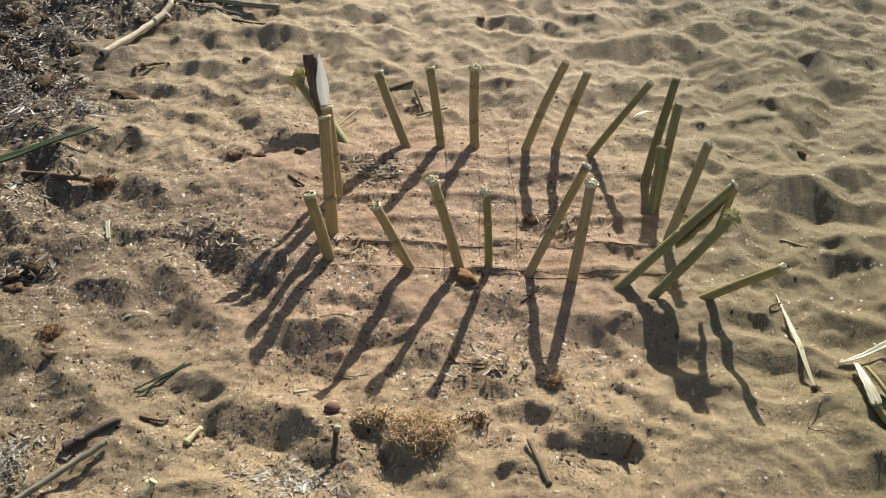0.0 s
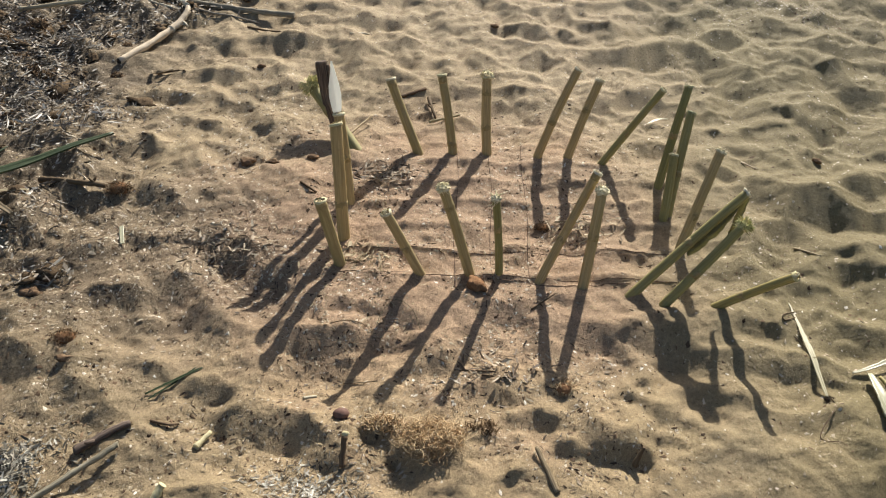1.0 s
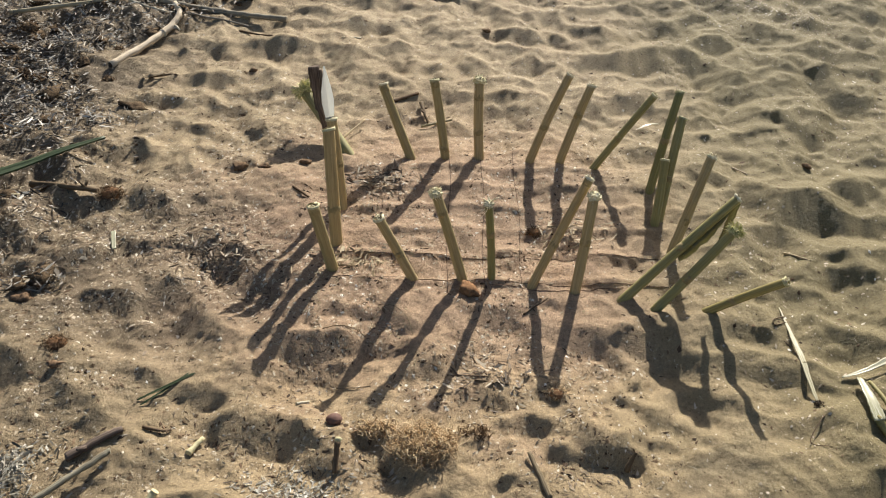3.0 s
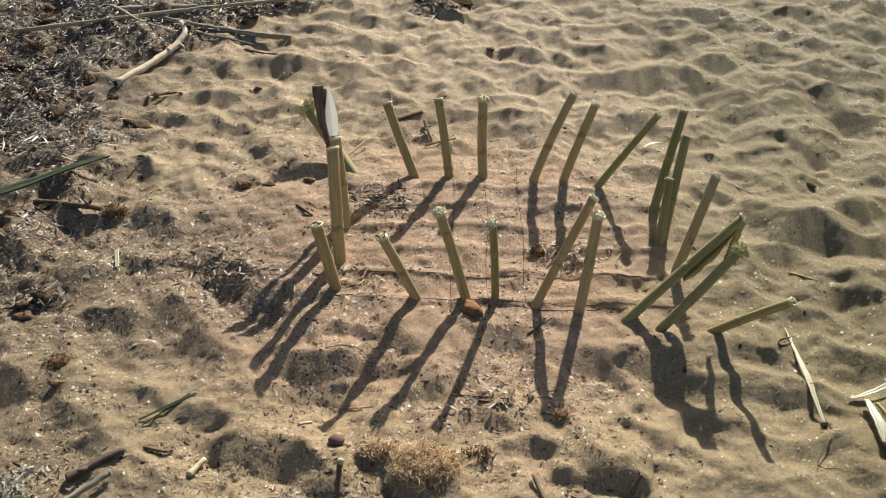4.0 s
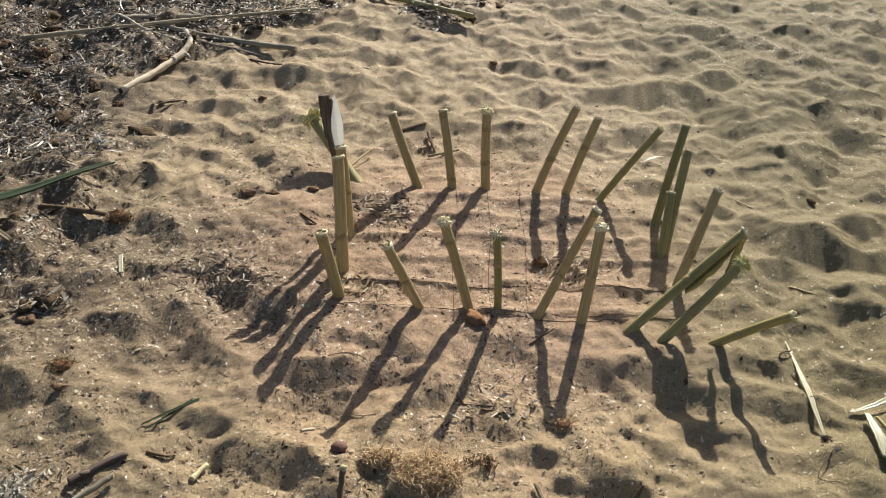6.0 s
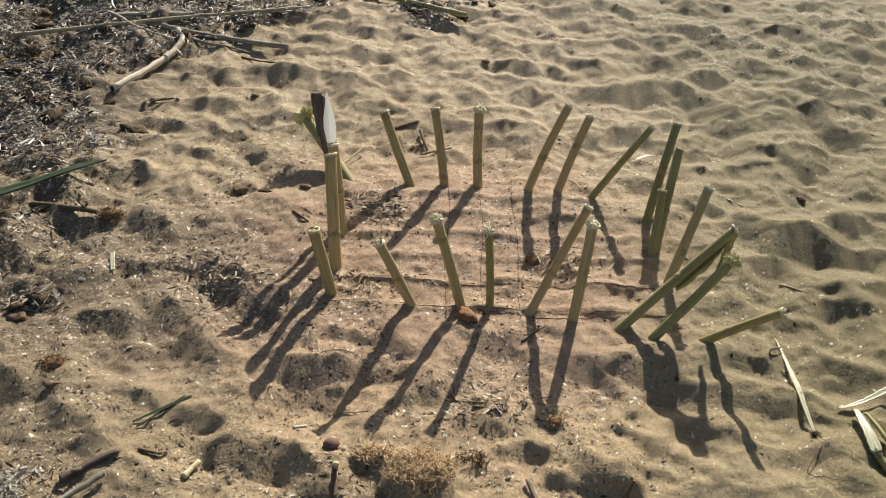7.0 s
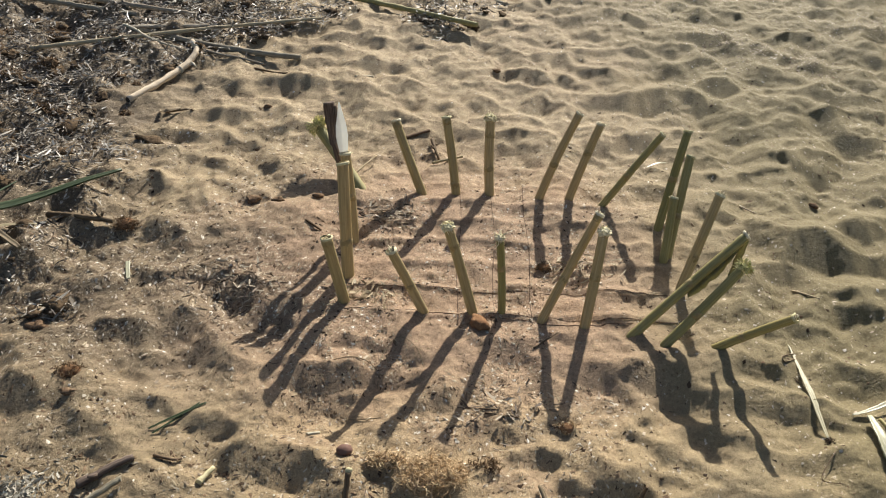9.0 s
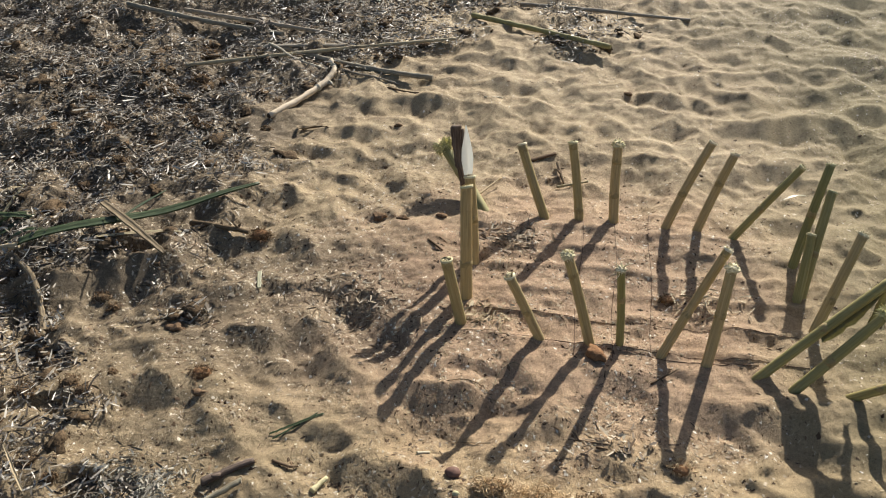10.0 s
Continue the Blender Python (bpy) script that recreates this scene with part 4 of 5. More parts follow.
# ---- driftwood, stalks and leaves ----
drift = branch("driftwood_branch", [(-1.180, 2.500), (-1.105, 2.66), (-1.052, 2.79), (-1.032, 2.855, 0.004), (-1.038, 2.90, 0.012), (-1.062, 2.935, 0.022)], 0.0128, 0.011, BLEACHED, "bleached curved driftwood branch lying on the sand", "driftwood", knots=1, seed=3, sides=14)
ring_at = [v.co.copy() for v in drift.data.vertices]
for k, u in ((9, 3), (21, 5)):
    mid = sum(ring_at[14 * k:14 * k + 14], Vector()) / 14
    lump(drift, "node", mid, (0.0165, 0.0065, 0.0165), BLEACHED, u).rotation_euler = (0, 0, radians(-25))
# dark lump added as the shade in the hollow end
mid = sum(ring_at[0:14], Vector()) / 14
lump(drift, "hollow_end", mid, (0.0105, 0.004, 0.0105), SHADE_DARK, 2).rotation_euler = (0, 0, radians(-25))
mid = sum(ring_at[14 * 12:14 * 13], Vector()) / 14
bm = bmesh.new()
rings(bm, [mid, mid + Vector((0.018, -0.008, -0.004)), mid + Vector((0.030, -0.020, -0.012))], [0.008, 0.006, 0.004], 7, 0.25, 8)
part("twig_stub", bm, BLEACHED, drift)
branch("dry_stalk", [(-1.68, 2.855), (-1.375, 2.968), (-0.98, 3.115), (-0.585, 3.242)], 0.009, 0.006, DRY, "long thin pale dry reed stalk across other sticks", "reed stalk", seed=4, lift=0.010, steps=44, stiff=400)
branch("weathered_stick", [(-1.415, 3.13), (-0.935, 2.945), (-0.615, 2.86)], 0.013, 0.011, GREY_WOOD, "grey weathered straight stick lying on sand", "stick", seed=5, stiff=300, lift=-0.004, sides=7, wobble=0.2, steps=36)
branch("weathered_stick", [(-1.41, 3.10), (-1.05, 3.115)], 0.019, 0.017, GREY_WOOD, "flat pale grey weathered wood on the litter", "stick", seed=6, flatten=0.45, sides=8, stiff=200)
branch("thin_stick", [(-1.60, 3.075), (-1.385, 3.005)], 0.009, 0.007, SPLIT, "short brown stick on the litter", "stick", seed=7, stiff=200)
branch("forked_twig", [(-1.40, 3.11, 0.02), (-1.335, 3.055, 0.025), (-1.26, 2.985, 0.012), (-1.17, 2.945), (-1.08, 2.91)], 0.006, 0.004, BLEACHED, "thin bleached crooked twig beside the driftwood", "twig", seed=72, stiff=4, knots=2)
branch("thin_stick", [(-1.03, 2.915), (-0.90, 2.875), (-0.75, 2.84)], 0.005, 0.003, GREY_WOOD, "thin grey stick half buried in sand", "stick", seed=73, stiff=10)
branch("long_stick", [(-2.30, 3.52), (-1.79, 3.345), (-1.39, 3.25)], 0.013, 0.010, GREY_WOOD, "long brown stick lying over the litter", "stick", seed=8, steps=40, lift=0.015, stiff=300)
branch("long_stick", [(-1.95, 3.44), (-1.55, 3.335), (-1.13, 3.225)], 0.012, 0.009, GREY_WOOD, "long grey brown stick lying over the litter", "stick", seed=9, steps=40, lift=0.018, stiff=300)
branch("green_stalk", [(-0.556, 3.547, 0.000), (-0.215, 3.356, 0.015), (0.084, 3.173, 0.035)], 0.012, 0.010, REED_DARK, "greenish reed stalk lying with one end raised", "reed stalk", seed=10, sides=10, stiff=300, wobble=0.06)
branch("brown_stalk", [(-0.352, 3.743, 0.000), (-0.092, 3.673, 0.000), (0.428, 3.533)], 0.010, 0.008, GREY_WOOD, "long grey brown stalk lying on bare sand", "reed stalk", seed=11, stiff=150)
branch("log_piece", [(-0.745, 0.902, 0.002), (-0.652, 0.972, 0.002)], 0.0105, 0.0075, SPLINT_WOOD, "short brown driftwood piece on the sand", "driftwood", seed=12, steps=14, sides=7, wobble=0.22, flatten=0.75, stiff=300, knots=1)
branch("driftwood_stick", [(-0.80, 0.77, 0.004), (-0.658, 0.916, 0.006)], 0.0075, 0.0060, GREY_WOOD, "straight grey driftwood stick on the sand", "driftwood", seed=13, sides=7, stiff=300)
blade_strip("green_sheath", [(-1.625, 1.590, 0.018), (-1.52, 1.645, 0.018), (-1.36, 1.735, 0.018), (-1.20, 1.835, 0.018), (-1.01, 1.975, 0.014)], [0.032, 0.036, 0.036, 0.030, 0.010], 0.005, GREEN_LEAF, "long dark green leaf sheath lying on the litter", "leaf", 0.14, 0.018, steps=36, seed=71)
branch("reed_stub", [(-1.70, 1.597, 0.016), (-1.628, 1.592, 0.018)], 0.009, 0.010, DRY, "pale cut reed stub at a green leaf sheath", "reed stalk", seed=77, steps=10, sides=8)
blade_strip("green_leaf", [(-1.90, 1.74, 0.01), (-1.78, 1.757, 0.02), (-1.696, 1.753, 0.01)], [0.03, 0.026, 0.008], 0.0012, GREEN_LEAF, "short green leaf lying on the litter", "leaf", seed=4)
blade_strip("split_stalk", [(-1.460, 1.795, 0.040), (-1.305, 1.690, 0.045), (-1.155, 1.592, 0.008)], [0.018, 0.024, 0.010], 0.007, SPLIT, "brown split stalk across a green leaf sheath", "stalk", 0.22, 0.012, seed=5)
branch("curved_stalk", [(-1.645, 1.57, 0.02), (-1.58, 1.525, 0.02), (-1.515, 1.475, 0.02), (-1.455, 1.405, 0.015), (-1.41, 1.34, 0.005), (-1.388, 1.29, -0.01)], 0.008, 0.009, SPLIT, "curved pale brown dry stalk at a hollow", "stalk", seed=6, flatten=0.7, steps=30, stiff=12)
branch("brown_twig", [(-1.173, 1.795, 0.02), (-1.07, 1.765, 0.02), (-0.96, 1.745, 0.01)], 0.010, 0.007, BROWN_WOOD, "brown twig with fibres at its end", "twig", seed=14, knots=3, stiff=300)
blade_strip("grass_blade", [(-0.65, 1.057), (-0.59, 1.095, 0.002), (-0.54, 1.127)], [0.004, 0.008, 0.004], 0.0008, GREEN_LEAF, "dull green grass blade on sand", "leaf", lift=0.0015, seed=7)
blade_strip("grass_blade", [(-0.64, 1.045), (-0.595, 1.085, 0.003), (-0.555, 1.13)], [0.003, 0.006, 0.003], 0.0008, GREEN_LEAF, "dull green grass blade on sand", "leaf", lift=0.0015, seed=8)
leaf = blade_strip("dry_leaf", [(0.836, 1.365, 0.001), (0.834, 1.30, 0.002), (0.832, 1.22, 0.004), (0.829, 1.14, 0.003), (0.827, 1.07, 0.001)], [0.002, 0.006, 0.014, 0.011, 0.005], 0.0012, PALE_LEAF, "bleached split leaf with a dark root end", "leaf", 0.12, 0.0025, seed=9)
fibre_clump((0.829, 1.058), (0.014, 0.015, 0.010), 70, DARK_ROOT, "dark fibrous root end of a dry leaf", "root", 4, 0.0008)
blade_strip("dry_leaf", [(0.905, 1.139, 0.002), (0.97, 1.16, 0.012), (1.03, 1.185, 0.014), (1.087, 1.2, 0.006)], [0.003, 0.010, 0.016, 0.012], 0.0015, PALE_LEAF, "bleached pointed leaf lying on bare sand", "leaf", 0.12, seed=10)
blade_strip("split_reed", [(0.939, 1.135, 0.008), (0.933, 1.07, 0.018), (0.930, 1.01, 0.010)], [0.010, 0.022, 0.026], 0.003, PALE_LEAF, "bleached split reed piece with a greenish end", "reed stalk", 0.12, seed=11)
branch("green_root", [(0.928, 1.025), (0.952, 0.975)], 0.010, 0.007, REED_DARK, "short dark green reed root on sand", "root", seed=15, steps=12)
branch("thin_green_stalk", [(0.955, 1.12, 0.01), (0.965, 1.03, 0.02), (0.985, 0.975), (1.05, 0.92)], 0.004, 0.008, REED_DARK, "thin green stalk beside a split reed", "stalk", seed=16)
blade_strip("dry_leaf", [(0.98, 1.064, 0.004), (1.005, 1.10, 0.01), (1.031, 1.128, 0.004)], [0.006, 0.008, 0.004], 0.0012, PALE_LEAF, "small bleached leaf piece on bare sand", "leaf", seed=12)
branch("thin_stick", [(-0.335, 2.03), (-0.253, 2.171, 0.02)], 0.0035, 0.003, DRY, "thin pale twig leaning beside the stakes", "twig", seed=17, steps=12)
blade_strip("straw", [(0.626, 2.16, 0.006), (0.665, 2.185, 0.012), (0.701, 2.201, 0.006)], [0.003, 0.006, 0.003], 0.001, PALE_LEAF, "pale straw on bare sand", "straw", seed=13)
branch("bark_piece", [(-0.165, 2.300), (-0.086, 2.335)], 0.009, 0.007, BROWN_WOOD, "dark brown bark piece behind the stakes", "bark", seed=18, steps=12, flatten=0.6)
branch("brown_twig", [(-0.075, 2.29, 0.01), (-0.062, 2.225, 0.015), (-0.05, 2.18)], 0.007, 0.004, BROWN_WOOD, "forked brown twig behind the stakes", "twig", seed=19, steps=14, knots=3)
branch("thin_stick", [(-0.07, 2.14, 0.005), (0.03, 2.155, 0.012)], 0.004, 0.0035, DRY, "thin pale twig behind the stakes", "twig", seed=20, steps=12, knots=1)
branch("bark_piece", [(0.193, 0.93, 0.012), (0.23, 0.84)], 0.0045, 0.0075, SPLIT, "brown bark sliver lying on sand", "bark", seed=21, steps=12, flatten=0.6)
peg = branch("peg", [(-0.2, 0.885), (-0.196, 0.93, 0.024)], 0.006, 0.006, BROWN_WOOD, "dark broken peg with a pale cut end", "peg", seed=22, steps=10)
tip = max((v.co for v in peg.data.vertices), key=lambda c: c.y)
lump(peg, "cut_end", (tip.x * 0.6 + 0.002, tip.y - 0.001, tip.z + 0.004), (0.0078, 0.0060, 0.0070), PITH, 3)
branch("stub", [(-0.507, 0.925), (-0.486, 0.967, 0.006)], 0.0065, 0.0050, PITH, "short pale reed stub poking from sand", "stub", seed=23, steps=8)
branch("stub", [(-0.553, 0.795), (-0.54, 0.825, 0.008)], 0.009, 0.008, PITH, "short yellowish reed stub poking from sand", "stub", seed=24, steps=8)
branch("bark_piece", [(0.392, 0.905), (0.408, 0.925, 0.022)], 0.006, 0.003, BROWN_WOOD, "small dark bark splinter poking from sand", "bark", seed=25, steps=8)

# ---- clumps ----
resting_lump("sponge", (0.076, 1.395), (0.028, 0.016, 0.014), SPONGE, "orange brown sponge lying against a reed stake", "sponge", 3, 0.45, 0.3, -48)
resting_lump("stone", (-0.213, 1.005), (0.017, 0.014, 0.011), STONE, "small smooth red brown stone on sand", "stone", 5, 0.15, 0.3)
fibre_clump((-0.022, 0.945), (0.066, 0.044, 0.024), 1000, ROOTS, "tangle of pale curly dry root fibres on sand", "root tangle", 6, 0.0008, 1.4, sag=0.6, core=MATTED)
fibre_clump((-0.125, 0.985), (0.042, 0.018, 0.020), 170, ROOTS, "orange brown fibre clump beside pale roots", "fibre clump", 7, 0.0011)
fibre_clump((0.083, 0.976), (0.035, 0.025, 0.018), 110, BALL, "dark brown fibre clump on sand", "fibre clump", 8, 0.001)
fibre_clump((0.263, 1.087), (0.028, 0.02, 0.016), 130, ROOTS, "small orange brown fibre ball on sand", "fibre ball", 9, 0.0008, core=SPONGE)
fibre_clump((0.254, 1.629), (0.026, 0.02, 0.012), 110, BALL, "small red brown fibre ball on the patch", "fibre ball", 10, 0.0008, core=SPONGE)
fibre_clump((-0.867, 1.189), (0.034, 0.026, 0.022), 200, BALL, "brown seagrass fibre ball on sand", "fibre ball", 11, 0.0008, core=SPONGE)
fibre_clump((-0.93, 1.75), (0.04, 0.03, 0.022), 200, BALL, "brown seagrass fibre ball at a twig end", "fibre ball", 12, 0.0008, core=SPONGE)

for k, (cx, cy, cr) in enumerate(((-1.297, 1.455, 0.030), (-1.245, 1.425, 0.022), (-1.139, 1.098, 0.026), (-1.185, 1.12, 0.030), (-1.315, 1.10, 0.034), (-1.27, 1.075, 0.022), (-1.10, 1.17, 0.016), (-1.42, 1.13, 0.03), (-1.16, 0.90, 0.028), (-1.075, 0.855, 0.022), (-1.30, 0.98, 0.026))):
    fibre_clump((cx, cy), (cr, 0.8 * cr, 0.6 * cr), 90, BALL, "brown matted seagrass clump in the litter", "fibre clump", 60 + k, 0.0009, core=CLOD)

for k, (cx, cy, cr) in enumerate(((-1.705, 3.10, 0.060), (-1.585, 2.78, 0.050), (-1.53, 2.51, 0.045), (-1.465, 2.45, 0.035), (-1.39, 2.39, 0.040), (-1.165, 2.425, 0.026), (-1.20, 2.64, 0.020), (-1.66, 2.64, 0.045), (-1.84, 3.01, 0.05), (-1.75, 2.30, 0.045), (-1.60, 2.12, 0.04), (-1.95, 2.55, 0.05), (-1.42, 2.15, 0.03))):
    fibre_clump((cx, cy), (cr, 0.8 * cr, 0.55 * cr), 110, BALL, "brown matted seagrass clump on the litter", "fibre clump", 90 + k, 0.0012, core=CLOD)
blade_strip("curled_leaf", [(-1.053, 2.465, 0.002), (-1.03, 2.425, 0.016), (-1.00, 2.43, 0.014), (-0.978, 2.46, 0.004)], [0.006, 0.022, 0.018, 0.005], 0.0015, SPLIT, "curled dry brown leaf on sand", "leaf", 0.3, 0.006, seed=74)
branch("brown_twig", [(-1.03, 2.44), (-0.96, 2.455, 0.004), (-0.93, 2.45)], 0.004, 0.002, BROWN_WOOD, "small dark twig beside a dry leaf", "twig", seed=75, steps=12, knots=2)

# ---- small pieces on the sand ----
blade_strip("bark_chip", [(-0.852, 1.531, 0.004), (-0.873, 1.594, 0.008)], [0.010, 0.012], 0.003, PALE_LEAF, "pale flat bark chip lying on sand", "chip", 0.1, seed=20)
resting_lump("sand_clod", (-0.6, 1.91), (0.019, 0.013, 0.010), DAMP_CLOD, "small brown clod of damp matted sand", "clod", 3, 0.6, 0.5)
resting_lump("sand_clod", (-0.521, 1.894), (0.017, 0.011, 0.008), DAMP_CLOD, "small brown clod of damp matted sand", "clod", 4, 0.6, 0.5)
resting_lump("sand_clod", (-0.405, 1.934), (0.016, 0.010, 0.008), DAMP_CLOD, "small brown clod of damp matted sand", "clod", 5, 0.6, 0.5)
resting_lump("sand_clod", (-0.847, 1.125), (0.014, 0.010, 0.007), DAMP_CLOD, "small brown clod of damp matted sand", "clod", 6, 0.6, 0.5)
resting_lump("sand_clod", (-0.996, 1.398), (0.014, 0.010, 0.007), DAMP_CLOD, "small brown clod of damp matted sand", "clod", 7, 0.6, 0.5)
resting_lump("sand_clod", (-0.673, 2.491), (0.014, 0.010, 0.007), DAMP_CLOD, "small brown clod of damp matted sand", "clod", 8, 0.6, 0.5)
resting_lump("sand_clod", (1.098, 1.959), (0.014, 0.010, 0.007), DAMP_CLOD, "small brown clod of damp matted sand", "clod", 9, 0.6, 0.5)
resting_lump("sand_clod", (0.157, 2.827), (0.017, 0.011, 0.008), DAMP_CLOD, "small brown clod of damp matted sand", "clod", 11, 0.6, 0.5)
resting_lump("sand_clod", (-1.017, 1.348), (0.024, 0.016, 0.012), DAMP_CLOD, "small brown clod of damp matted sand", "clod", 14, 0.6, 0.5)
branch("thin_root", [(-0.164, 1.206), (-0.158, 1.295, 0.004), (-0.123, 1.339, 0.008), (-0.078, 1.307, 0.006), (-0.058, 1.257)], 0.0009, 0.0007, SPLIT, "thin curved pale root on sand", "root", seed=31, steps=20, stiff=3)
branch("thin_root", [(-0.227, 1.122), (-0.182, 1.108, 0.004), (-0.145, 1.104)], 0.0010, 0.0007, SPLIT, "thin curved pale root on sand", "root", seed=32, steps=14, stiff=3)
branch("thin_root", [(-0.27, 1.255), (-0.225, 1.265, 0.004), (-0.185, 1.263, 0.003), (-0.155, 1.233)], 0.0011, 0.0008, SPLIT, "thin curved pale root on sand", "root", seed=33, steps=14, stiff=3)
branch("brown_twig", [(-0.616, 0.985), (-0.572, 0.977, 0.006), (-0.557, 0.984)], 0.0035, 0.0024, BROWN_WOOD, "short forked brown twig on sand", "twig", seed=34, steps=12, knots=3)
branch("brown_twig", [(-0.422, 1.793), (-0.372, 1.756)], 0.0040, 0.0028, BROWN_WOOD, "short brown twig on sand", "twig", seed=35, steps=10)
branch("brown_twig", [(-0.789, 2.805), (-0.703, 2.753, 0.004), (-0.646, 2.737)], 0.0040, 0.0028, BROWN_WOOD, "short dark twig on sand", "twig", seed=36, steps=12, stiff=2, lift=-0.003)
branch("brown_twig", [(0.207, 1.327), (0.27, 1.377, 0.004)], 0.0025, 0.0017, BROWN_WOOD, "slender brown twig beside a stake", "twig", seed=37, steps=10)
branch("brown_straw", [(0.041, 1.139), (0.154, 1.124)], 0.0020, 0.0014, BROWN_WOOD, "brown straw on the trodden sand", "straw", seed=38, steps=10)
branch("brown_straw", [(0.067, 1.156), (0.184, 1.1)], 0.0020, 0.0014, DRY, "brown straw on the trodden sand", "straw", seed=39, steps=10)
branch("brown_straw", [(0.085, 1.121), (0.159, 1.108)], 0.0025, 0.0017, BROWN_WOOD, "brown straw on the trodden sand", "straw", seed=40, steps=10)
branch("pale_stick", [(-0.385, 2.725), (-0.318, 2.761)], 0.0040, 0.0028, BLEACHED, "short pale stick on bare sand", "stick", seed=41, steps=10)
branch("pale_stick", [(-0.304, 1.058), (-0.278, 1.069)], 0.0040, 0.0028, BLEACHED, "short pale stick at a shadow edge", "stick", seed=42, steps=10)
branch("brown_straw", [(0.824, 1.028, 0.0), (0.775, 0.964), (0.818, 0.956)], 0.0012, 0.0008, BROWN_WOOD, "curled dark straw on sand", "straw", seed=43, steps=10)
branch("thin_wire", [(0.839, 1.331, 0.004), (0.8, 1.306, 0.003), (0.801, 1.291), (0.834, 1.311, 0.003)], 0.0018, 0.0013, BROWN_WOOD, "loop of thin brown stalk on sand", "stalk", seed=44, steps=16, stiff=2)
branch("pale_stick", [(0.926, 1.592), (0.969, 1.531)], 0.0030, 0.0021, DRY, "pale dry stalk on bare sand", "stalk", seed=45, steps=12)
branch("pale_stick", [(0.877, 1.963), (0.907, 1.915)], 0.0025, 0.0017, BLEACHED, "thin pale splinter on bare sand", "splinter", seed=46, steps=8)
blade_strip("green_leaf", [(-1.779, 1.682, 0.01), (-1.742, 1.732, 0.02), (-1.694, 1.765, 0.008)], [0.015, 0.022, 0.009], 0.0012, GREEN_LEAF, "green and drying leaf blade on the litter", "leaf", 0.2, 0.010, seed=50)
blade_strip("green_leaf", [(-1.812, 1.729, 0.01), (-1.778, 1.769, 0.02), (-1.732, 1.792, 0.008)], [0.013, 0.018, 0.007], 0.0012, GREEN_LEAF, "green and drying leaf blade on the litter", "leaf", 0.2, 0.010, seed=51)
blade_strip("green_leaf", [(-1.691, 1.611, 0.01), (-1.624, 1.642, 0.02), (-1.547, 1.657, 0.008)], [0.011, 0.016, 0.006], 0.0012, GREEN_LEAF, "green and drying leaf blade on the litter", "leaf", 0.2, 0.010, seed=52)
blade_strip("green_leaf", [(-1.384, 1.707, 0.01), (-1.363, 1.832, 0.02), (-1.331, 1.948, 0.008)], [0.008, 0.012, 0.005], 0.0012, GREEN_LEAF, "green and drying leaf blade on the litter", "leaf", 0.2, 0.010, seed=53)
blade_strip("green_leaf", [(-1.407, 1.646, 0.01), (-1.287, 1.684, 0.02), (-1.158, 1.706, 0.008)], [0.008, 0.012, 0.005], 0.0012, DRY, "green and drying leaf blade on the litter", "leaf", 0.2, 0.010, seed=54)
blade_strip("green_leaf", [(-1.901, 1.858, 0.01), (-1.865, 1.884, 0.02), (-1.817, 1.891, 0.008)], [0.008, 0.012, 0.005], 0.0012, DRY, "green and drying leaf blade on the litter", "leaf", 0.2, 0.010, seed=55)
blade_strip("split_stalk", [(-1.832, 1.758, 0.0), (-1.807, 1.892, 0.015)], [0.012, 0.008], 0.003, DRY, "pale split stalk on the litter", "stalk", 0.3, 0.012, seed=60)
blade_strip("dry_leaf", [(-1.217, 0.911, 0.02), (-1.16, 0.857, 0.01), (-1.103, 0.807)], [0.004, 0.008, 0.004], 0.001, DRY, "bleached leaf strip on the litter", "leaf", 0.3, 0.010, seed=61)


# ---- scattered litter ----
def in_view(x, y):
    return (x < 0.72 + 0.415 * y) & (x > -0.8 - 0.69 * y)


NEAR_LITTER = ((-1.23, 1.03, 0.11, 0.05), (-1.11, 1.08, 0.06, 0.03), (-1.46, 1.33, 0.09, 0.10), (-1.30, 1.20, 0.08, 0.05), (-0.88, 0.87, 0.09, 0.05), (-1.04, 0.85, 0.07, 0.05), (-1.24, 0.90, 0.08, 0.06), (-1.00, 1.40, 0.07, 0.04), (-1.40, 1.62, 0.12, 0.08))


def litter_share(x, y):
    """How thick the dead seagrass lies."""
    edge = x + 0.45 * fbm(x, y, 0.5, 3, 6.0) - 0.85 * smooth(2.95, 3.35, y) + 0.38 * smooth(2.0, 1.7, y) * smooth(1.0, 1.3, y) * smooth(-1.6, -1.3, x)
    # a bare tongue of sand, and a thick drift behind it
    edge = edge + 0.55 * np.exp(-((x + 1.05) / 0.20) ** 2 - ((y - 2.00) / 0.14) ** 2)
    thick = np.exp(-((x + 1.42) / 0.24) ** 2 - ((y - 2.20) / 0.22) ** 2)
    edge = edge - 0.5 * thick
    for cx, cy, rx, ry in NEAR_LITTER:
        edge = edge - 0.75 * np.exp(-((x - cx) / rx) ** 2 - ((y - cy) / ry) ** 2)
    bare = smooth(0.25, 0.6, fbm(x, y, 0.33, 3, 31.0)) * (1 - np.minimum(1, 1.3 * thick))
    return smooth(-0.98, -1.45, edge) * (1 - 0.62 * bare) * in_view(x, y)


